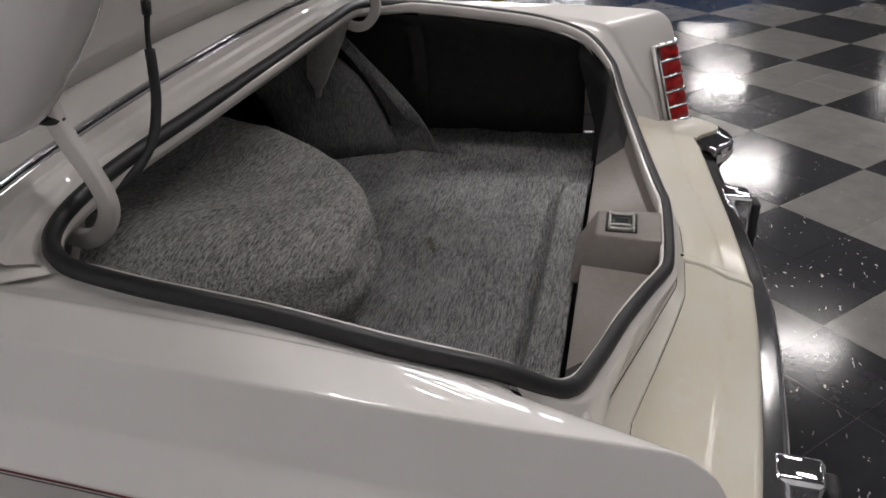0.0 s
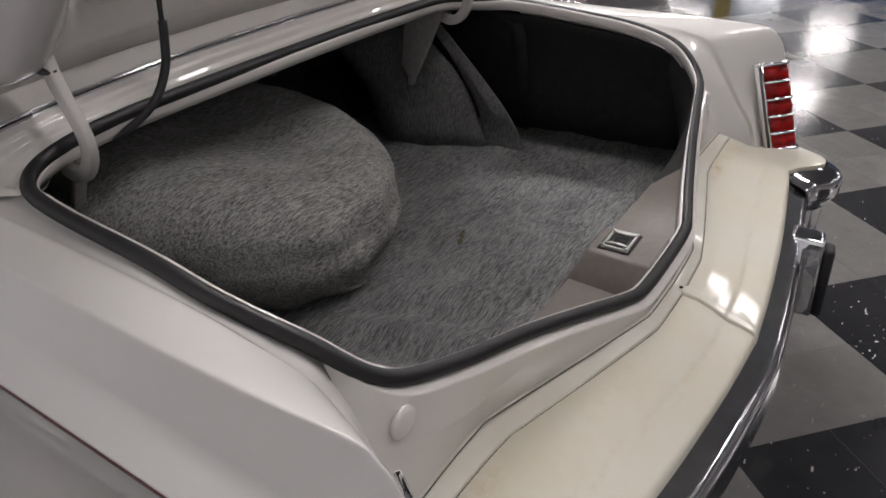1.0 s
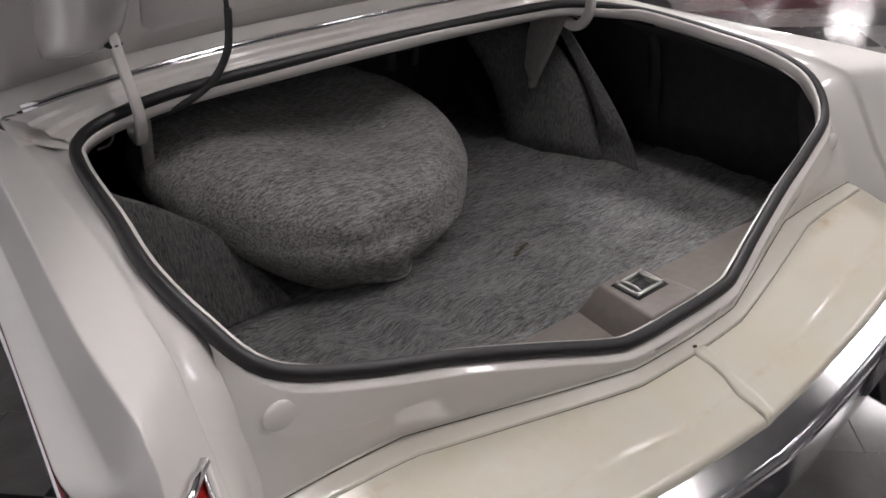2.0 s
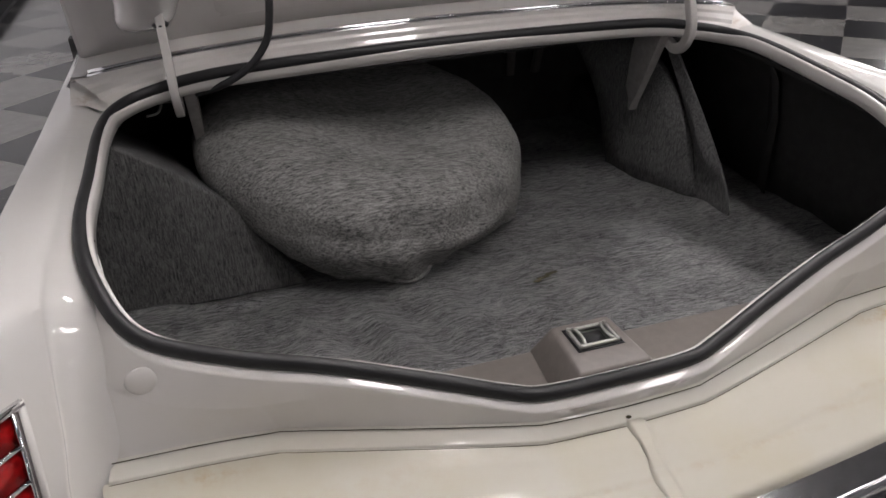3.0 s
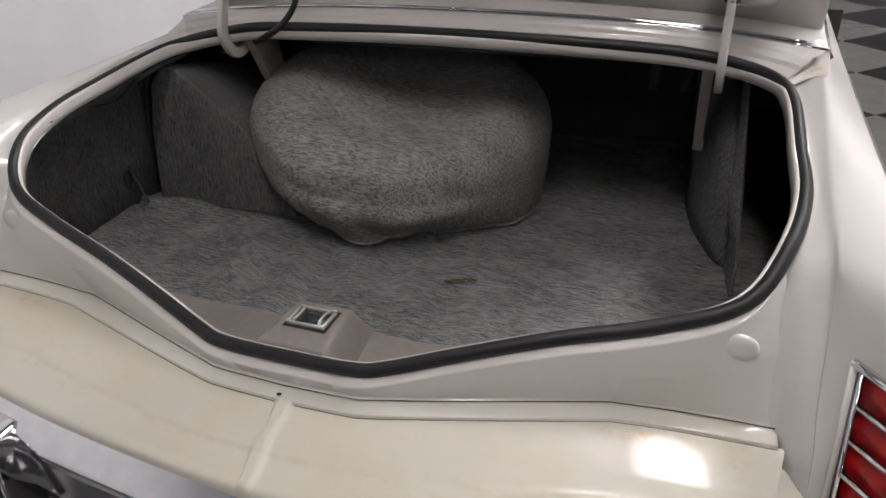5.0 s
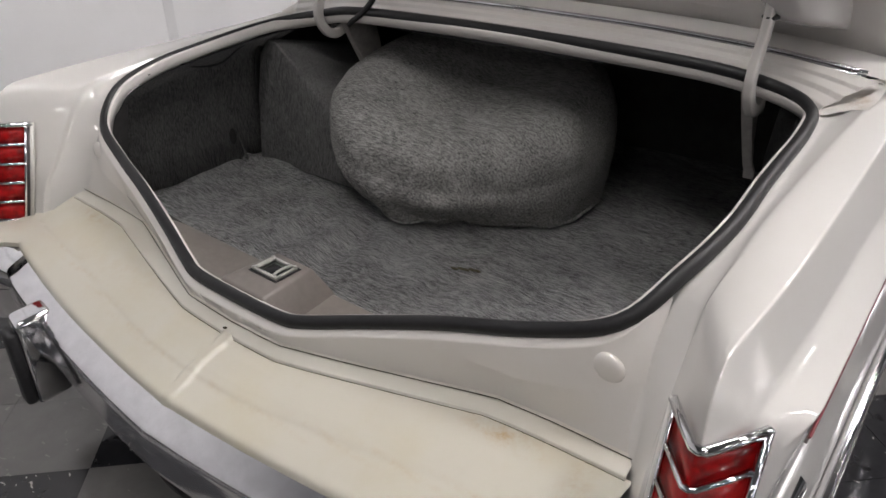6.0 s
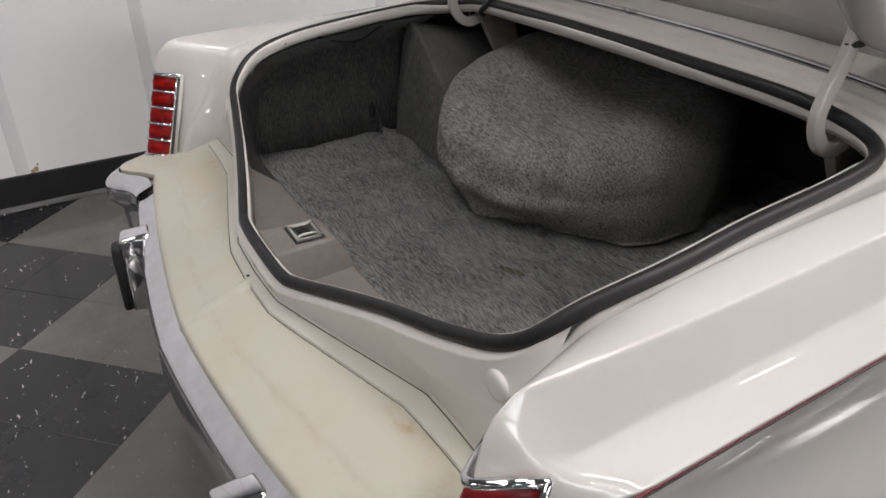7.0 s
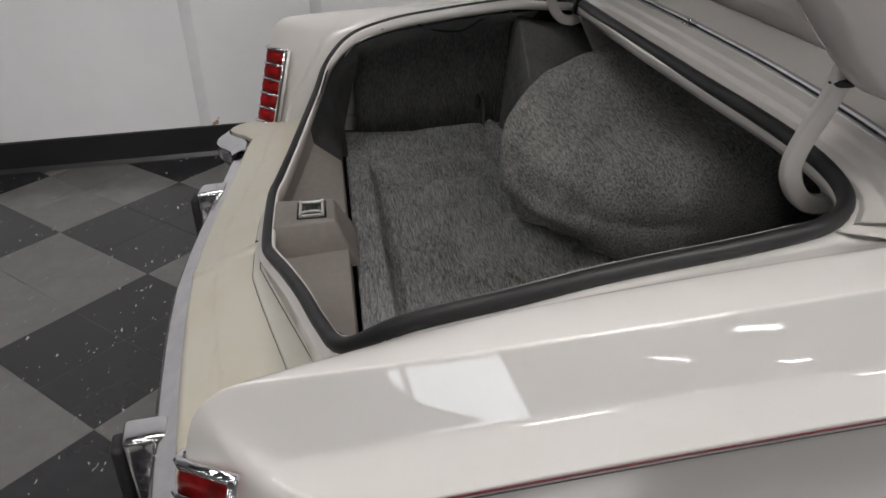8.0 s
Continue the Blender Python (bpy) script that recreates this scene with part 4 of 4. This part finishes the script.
part("tow_bracket", prism([(-0.04, 0.06, 0.40), (0.04, 0.06, 0.40), (0.03, 0.08, 0.33), (-0.03, 0.08, 0.33)], (0, 0.04, 0)), RUBBER, car)

# rear wheels under the body
for side in (1, -1):
    wheel = empty("wheel")
    wheel.parent = car
    tagged(wheel, "black tyre on a steel rim")
    bm = bmesh.new()
    bmesh.ops.create_cone(bm, cap_ends=True, segments=40, radius1=0.345, radius2=0.345, depth=0.2, matrix=Matrix.Translation((side * 0.80, 1.95, 0.345)) @ Matrix.Rotation(radians(90), 4, "Y"))
    part("tyre", bm, RUBBER, wheel, bevel=0.03, segments=3)
    bm = bmesh.new()
    bmesh.ops.create_cone(bm, cap_ends=True, segments=32, radius1=0.2, radius2=0.17, depth=0.03, matrix=Matrix.Translation((side * 0.905, 1.95, 0.345)) @ Matrix.Rotation(radians(90 * side), 4, "Y"))
    part("rim", bm, CHROME, wheel, bevel=0.006)

# hinges
for side in (1, -1):
    hinge = empty("trunk_hinge")
    hinge.parent = car
    tagged(hinge, "white painted gooseneck trunk hinge")
    arm = spline([(0.636, 1.215, 0.962), (0.636, 1.180, 0.952), (0.636, 1.148, 0.962), (0.636, 1.124, 0.992), (0.636, 1.118, 1.025), (0.636, 1.130, 1.065), (0.637, 1.148, 1.105), (0.637, 1.160, 1.14), (0.637, 1.168, 1.18)], 5)
    part("hinge_arm", bar(mirror(arm, side), 0.019, 0.029), ARM, hinge, bevel=0.0045, segments=3, angle=40)
    # channel-section bracket with a foot tab
    rows = []
    for y, z, w, d in ((1.185, 1.0, 0.020, 0.105), (1.245, 0.88, 0.018, 0.085), (1.296, 0.785, 0.016, 0.050), (1.312, 0.765, 0.020, 0.014), (1.318, 0.742, 0.018, 0.008)):
        rows.append([Vector((side * (0.600 + a * w), y + b * d, z + b * d * 0.45)) for a, b in ((0, 1), (0, 0), (1, 0), (1, 0.12))])
    part("hinge_bracket", thick(lofted(rows), 0.003), BARE, hinge, "painted steel hinge bracket with a foot tab", bevel=0.002)
    part("hinge_spring", tube([(side * 0.655, 1.22, 0.962), (side * 0.70, 1.24, 0.958), (side * 0.72, 1.23, 0.95)], 0.004, 6), BARE, hinge)

# spare tyre under its carpet cover
SPARE_C, SPARE_R, SPARE_H = Vector((-0.210, 1.317, 0.750)), 0.430, 0.157
tilt = Matrix.Rotation(radians(6.3), 3, "Y") @ Matrix.Rotation(radians(12.2), 3, "X")
# outline of the loose hem on the trunk floor, and the point it is swept round
HEM = [(-0.36, 1.50), (-0.395, 1.32), (-0.385, 1.17), (-0.372, 1.08), (-0.340, 0.998), (-0.285, 0.968), (-0.237, 0.928), (-0.137, 0.957), (-0.035, 1.025), (0.078, 1.105), (0.165, 1.165), (0.198, 1.225), (0.20, 1.38), (0.12, 1.58), (-0.15, 1.66)]
HEM_C = Vector((-0.12, 1.28))


def hem_at(ang):
    """Point of the hem in the way of an angle (0 is the rear, growing to the right)."""
    way = Vector((math.sin(ang), -math.cos(ang)))
    best = None
    for a, b in zip(HEM, HEM[1:] + HEM[:1]):
        a, e = Vector(a) - HEM_C, Vector(b) - Vector(a)
        den = way.x * e.y - way.y * e.x
        if abs(den) < 1e-9:
            continue
        u = (a.x * e.y - a.y * e.x) / den
        w = (a.x * way.y - a.y * way.x) / den
        if u > 0 and -1e-6 <= w <= 1 + 1e-6:
            best = u if best is None else max(best, u)
    return HEM_C + way * (best or 0.3)


def tyre_top(ang, lift):
    """Point of the cloth where it lies on the tyre, at a lift in radians above its middle plane."""
    p = Vector((math.sin(ang) * math.cos(lift), -math.cos(ang) * math.cos(lift), math.sin(lift)))
    r = math.hypot(p.x, p.y)
    k = 1 / max((r ** 2.8 + abs(p.z) ** 2.8) ** (1 / 2.8), 1e-6)
    q = Vector((p.x * k * SPARE_R, p.y * k * SPARE_R, p.z * k * SPARE_H))
    rr = math.hypot(q.x, q.y) / SPARE_R
    # dished over the wheel, deeper towards the front of the car
    q.z -= 0.046 * max(0, 1 - (rr / 0.78) ** 2) * (1 + 0.5 * math.sin(q.x * 9 + 1.0))
    back = max(0.0, q.y / SPARE_R)
    q.x *= 1 - 0.10 * back ** 1.5
    return tilt @ q + SPARE_C


DENTS = [(Vector(at), size, depth) for at, size, depth in (
    ((-0.20, 0.905, 0.70), 0.055, 0.022), ((-0.03, 0.94, 0.69), 0.05, 0.018), ((0.06, 1.0, 0.68), 0.035, 0.014),
    ((-0.12, 0.915, 0.66), 0.035, -0.010), ((0.015, 0.965, 0.66), 0.03, -0.012), ((-0.33, 0.95, 0.68), 0.05, 0.012))]


def cover_rows(around=200):
    lifts = [math.pi / 2 * (1 - (i / 26) ** 0.8) for i in range(1, 26)]
    drops = 16
    rows = []
    cut = lambda a: 0.02 + 0.08 * max(0.0, math.cos(a))
    angles = [2 * math.pi * i / around for i in range(around)]
    for f in lifts:
        rows.append([tyre_top(a, cut(a) + (math.pi / 2 - cut(a)) * (f / (math.pi / 2))) for a in angles])
    for k in range(drops + 1):
        s = k / drops
        row = []
        for a in angles:
            top = tyre_top(a, cut(a))
            h = hem_at(a)
            foot = Vector((h.x, h.y, 0.546 + 0.007 * math.sin(a * 9) * max(0.0, math.cos(a))))
            tuck = s ** (1.0 + 1.4 * max(0.0, math.cos(a - 0.2)))
            q = Vector((top.x + (foot.x - top.x) * tuck, top.y + (foot.y - top.y) * tuck, top.z + (foot.z - top.z) * s))
            out = Vector((math.sin(a), -math.cos(a), 0))
            front = max(0.0, math.cos(a))
            # the shoulder stays full, then the cloth falls and tucks under
            q += out * (0.012 * math.sin(math.pi * s) * (1 - s) * (0.3 + front))
            # slack folds
            q += out * (0.011 * math.sin(a * 13 + 5 * s + 2 * math.sin(a * 5)) * s * front)
            row.append(q)
        rows.append(row)
    # turned under at the hem
    for inward, z in ((0.010, 0.533), (0.045, 0.536)):
        row = []
        for p, a in zip(rows[len(lifts) + drops], angles):
            row.append(Vector((p.x - math.sin(a) * inward, p.y + math.cos(a) * inward, z)))
        rows.append(row)
    for k, row in enumerate(rows):
        for q in row:
            v = q.copy()
            # pushed-in hollows and the puckers between them, on the front
            for at, size, depth in DENTS:
                q.y += depth * math.exp(-((v - at).length / size) ** 2)
            q += Vector((noise.noise(v * 6), noise.noise(v * 6 + Vector((7, 0, 0))), noise.noise(v * 6 + Vector((0, 9, 0))))) * 0.008
            q.z += noise.noise(v * 15) * 0.006
            q += Vector((noise.noise(v * 38), noise.noise(v * 38 + Vector((3, 0, 0))), noise.noise(v * 38 + Vector((0, 5, 0))))) * 0.0026
            q.z = max(q.z, 0.533)
    return rows


bm = bmesh.new()
rows = cover_rows()
ringsv = [[bm.verts.new(p) for p in r] for r in rows]
for A, B in zip(ringsv, ringsv[1:]):
    for i in range(len(A)):
        j = (i + 1) % len(A)
        bm.faces.new((A[i], A[j], B[j], B[i]))
bm.faces.new(ringsv[0])
bmesh.ops.recalc_face_normals(bm, faces=bm.faces)
spare = part("spare_tyre_cover", bm, COVER, None, "")
tagged(spare, "grey heathered carpet cover draped over the spare tyre", "tyre cover")
hem = [p + Vector((0, 0, 0.002)) for p in rows[-3][-45:] + rows[-3][:55]]
part("hem", tube(hem, 0.0055, 8), COVER, spare, "rolled carpet hem")

# wiring loom from the lid
loom = part("wiring_loom", tube(spline([(-0.407, 1.151, 1.176), (-0.412, 1.151, 1.14), (-0.426, 1.15, 1.09), (-0.47, 1.145, 1.04), (-0.54, 1.16, 1.0), (-0.62, 1.22, 0.97)], 6), 0.0085, 8), RUBBER, car, "black ribbed sleeve of the wiring loom")
for dx, dy in ((-0.003, 0.0), (0.003, 0.002)):
    part("loom_wire", tube(spline([(-0.42 + 2 * dx, 1.26, 1.46), (-0.418 + dx, 1.13, 1.36), (-0.414 + 2 * dx, 1.128 + dy, 1.27), (-0.409 + dx, 1.146 + dy, 1.20), (-0.409 + dx, 1.151, 1.165)], 5), 0.0032, 6), RUBBER, loom)
part("loom_tape", tube([(-0.4135, 1.133, 1.252), (-0.412, 1.137, 1.232)], 0.0078, 8), SEAL, loom)

# open lid
lid = empty("trunk_lid")
lid.parent = car
tagged(lid, "open trunk lid, grey painted underside with pressed ribs")
n = 24
LEAN = 0.40
edge = [Vector((x, 1.395 + 0.008 * x * x, 1.080 - 0.060 * x * x - 0.034 * x ** 4)) for x in np.linspace(-0.838, 0.838, 37)]
rise = Vector((0, -LEAN, 1.0)).normalized()


def lid_y(z):
    """How far forward the lid's inner panel stands at a height."""
    return 1.395 - LEAN * (z - 1.08)


rows = [edge, [p + rise * 0.09 for p in edge], [p + rise * 0.45 for p in edge], [p + rise * 0.85 for p in edge]]
part("lid_inner_panel", thick(lofted(rows), 0.004), LID_PAINT, lid)
out = [[p + Vector((0, 0.03, 0)) for p in r] for r in rows]
part("lid_skin", thick(lofted(out), 0.003), PAINT, lid)
hem_path = [edge[0] + rise * 0.8, edge[0] + rise * 0.4, edge[0] + rise * 0.02] + edge[1:-1] + [edge[-1] + rise * 0.02, edge[-1] + rise * 0.4, edge[-1] + rise * 0.8]
part("lid_hem", tube([p + Vector((0, 0.012, 0.0)) for p in hem_path], 0.011, 8), LID_PAINT, lid, "folded hem round the lid")
for side in (1, -1):
    # teardrop bulge that takes the hinge arm
    levels = [(1.086, 0.0, 0.045), (1.104, 0.09, 0.056), (1.124, 0.165, 0.062), (1.140, 0.20, 0.066), (1.155, 0.214, 0.069), (1.18, 0.224, 0.071), (1.22, 0.241, 0.073), (1.28, 0.268, 0.074), (1.36, 0.292, 0.073), (1.45, 0.305, 0.072), (1.65, 0.30, 0.068), (1.9, 0.24, 0.065)]
    rows = []
    for z, d, w in levels:
        cx = 0.655 + 0.015 * max(0, 1.2 - z) / 0.05
        rows.append([Vector((side * (cx - w * math.cos(a)), lid_y(z) - d * math.sin(a) ** 0.42, z)) for a in np.linspace(0, math.pi, 25)])
    part("hinge_pocket", lofted(rows), POCKET, lid, "glossy pale grey hinge pocket with a bolt")
    part("pocket_bolt", ellipsoid((side * 0.722, lid_y(1.265) - 0.165, 1.265), (0.006, 0.012, 0.012), 2), POCKET, lid)
    part("arm_slot", ellipsoid((side * 0.638, 1.168, 1.143), (0.018, 0.024, 0.008), 2), RUBBER, lid, "dark slot round the hinge arm")
# broad pressing between the pockets, with a dimple near each end
low = [Vector((x, lid_y(1.125) - 0.002 + 0.008 * x * x, 1.125 - 0.060 * x * x)) for x in np.linspace(-0.52, 0.52, 21)]
brace_rows = [low] + [[p + rise * h + Vector((0, -d, 0)) for p in low] for h, d in ((0.008, 0.012), (0.022, 0.018), (0.25, 0.020), (0.62, 0.020))]
for r in brace_rows[1:]:
    for k, p in enumerate(r):
        if k in (0, 20):
            p.y += 0.016
part("pressed_brace", thick(lofted(brace_rows), 0.003), LID_PAINT, lid, bevel=0.006, segments=3)
for sx in (-0.41, 0.41):
    part("pressed_dimple", ellipsoid((sx, lid_y(1.235) - 0.022, 1.235), (0.055, 0.018, 0.045), 3), LID_PAINT, lid)

# thin loose wire sagging along the side liner
part("loose_wire", tube(spline([(-0.775, 0.62, 0.925), (-0.80, 0.72, 0.93), (-0.825, 0.80, 0.90), (-0.82, 0.88, 0.895), (-0.80, 0.95, 0.935), (-0.79, 1.05, 0.96)], 5), 0.003, 6), RUBBER, car, "thin black wire sagging under the trunk edge")

# ---- floor tiles ----
def lattice(i, j):
    u = Vector((math.cos(TILE_TURN), math.sin(TILE_TURN), 0))
    v = Vector((-math.sin(TILE_TURN), math.cos(TILE_TURN), 0))
    return Vector((LATTICE_X, LATTICE_Y, 0)) + u * (i * CHECK / 2) + v * (j * CHECK / 2)


T2 = CHECK / 4 - 0.0005
tile_me = {}
for kind, mt in (("dark", TILE_DARK), ("grey", TILE_GREY)):
    bm = bmesh.new()
    lo = [bm.verts.new((sx * T2, sy * T2, -0.006)) for sx, sy in ((-1, -1), (1, -1), (1, 1), (-1, 1))]
    hi = [bm.verts.new((sx * (T2 - 0.0007), sy * (T2 - 0.0007), 0)) for sx, sy in ((-1, -1), (1, -1), (1, 1), (-1, 1))]
    mid = [bm.verts.new((sx * T2, sy * T2, -0.001)) for sx, sy in ((-1, -1), (1, -1), (1, 1), (-1, 1))]
    bm.faces.new(hi)
    for a, b in ((lo, mid), (mid, hi)):
        for k in range(4):
            bm.faces.new((a[k], a[(k + 1) % 4], b[(k + 1) % 4], b[k]))
    me = bpy.data.meshes.new("floor_tile")
    bm.to_mesh(me)
    bm.free()
    me.materials.append(mt)
    tile_me[kind] = me
cells = []
for i in range(-70, 90):
    for j in range(-90, 70):
        c = (lattice(i, j) + lattice(i + 1, j + 1)) / 2
        if wall_at(c.y) - 0.1 < c.x < 29.5 and -13.5 < c.y < 25.5:
            cells.append((abs(math.hypot(c.x * 0.8, c.y + 0.3) - 1.9), i, j, c))
cells.sort(key=lambda c: c[0])
rest = {"dark": ([], []), "grey": ([], [])}
for k, (_, i, j, c) in enumerate(cells):
    kind = "dark" if (i // 2 + j // 2) % 2 == 1 else "grey"
    if k < 300:
        ob = new("tile", tile_me[kind])
        ob.parent = floor
        ob.matrix_basis = Matrix.Translation(c) @ Matrix.Rotation(TILE_TURN, 4, "Z")
    else:
        vs, fs = rest[kind]
        b = len(vs)
        rot = Matrix.Rotation(TILE_TURN, 3, "Z")
        vs += [tuple(c + rot @ Vector((sx * T2, sy * T2, 0))) for sx, sy in ((-1, -1), (1, -1), (1, 1), (-1, 1))]
        fs.append((b, b + 1, b + 2, b + 3))
for kind, mt in (("dark", TILE_DARK), ("grey", TILE_GREY)):
    me = bpy.data.meshes.new("far_tiles")
    me.from_pydata(rest[kind][0], [], rest[kind][1])
    me.materials.append(mt)
    ob = new("far_tiles", me)
    ob.parent = floor
    tagged(ob, kind="stuff")

# small marks
for x, y, z, r in ((-0.630, 0.327, 0.6365, 0.005), (-0.60, 0.312, 0.636, 0.002), (-0.69, 0.33, 0.639, 0.0035), (0.0, 0.251, 0.6365, 0.004)):
    part("dirt_speck", ellipsoid((x, y, z), (r * 1.3, r, 0.0012), 2), OLIVE, car)
part("carpet_stain", joined(*[ellipsoid((0.125 + 0.013 * k, 0.848 + 0.006 * k + 0.003 * (k % 2), FLOOR_Z + 0.0035), (0.012, 0.0045, 0.0026), 2) for k in (-2, -1, 0, 1, 2)]), STAIN, car, "faint olive streak on the carpet")
part("torn_corner", ellipsoid((-0.928, 0.952, 0.622), (0.010, 0.012, 0.028), 2), DARK, car, "dark hole at a torn carpet corner")
part("torn_flap", tube(spline([(-0.925, 0.965, 0.655), (-0.912, 0.972, 0.60), (-0.885, 0.965, 0.548)], 4), 0.006, 6, False, 0.5), CARPET_SHADED, car, "loose frayed flap of carpet")
part("hook_wire", tube(spline([(-0.672, 1.20, 0.990), (-0.676, 1.20, 0.962), (-0.688, 1.20, 0.944), (-0.712, 1.20, 0.940)], 4), 0.0028, 6), BARE, car, "bent steel wire beside the hinge")
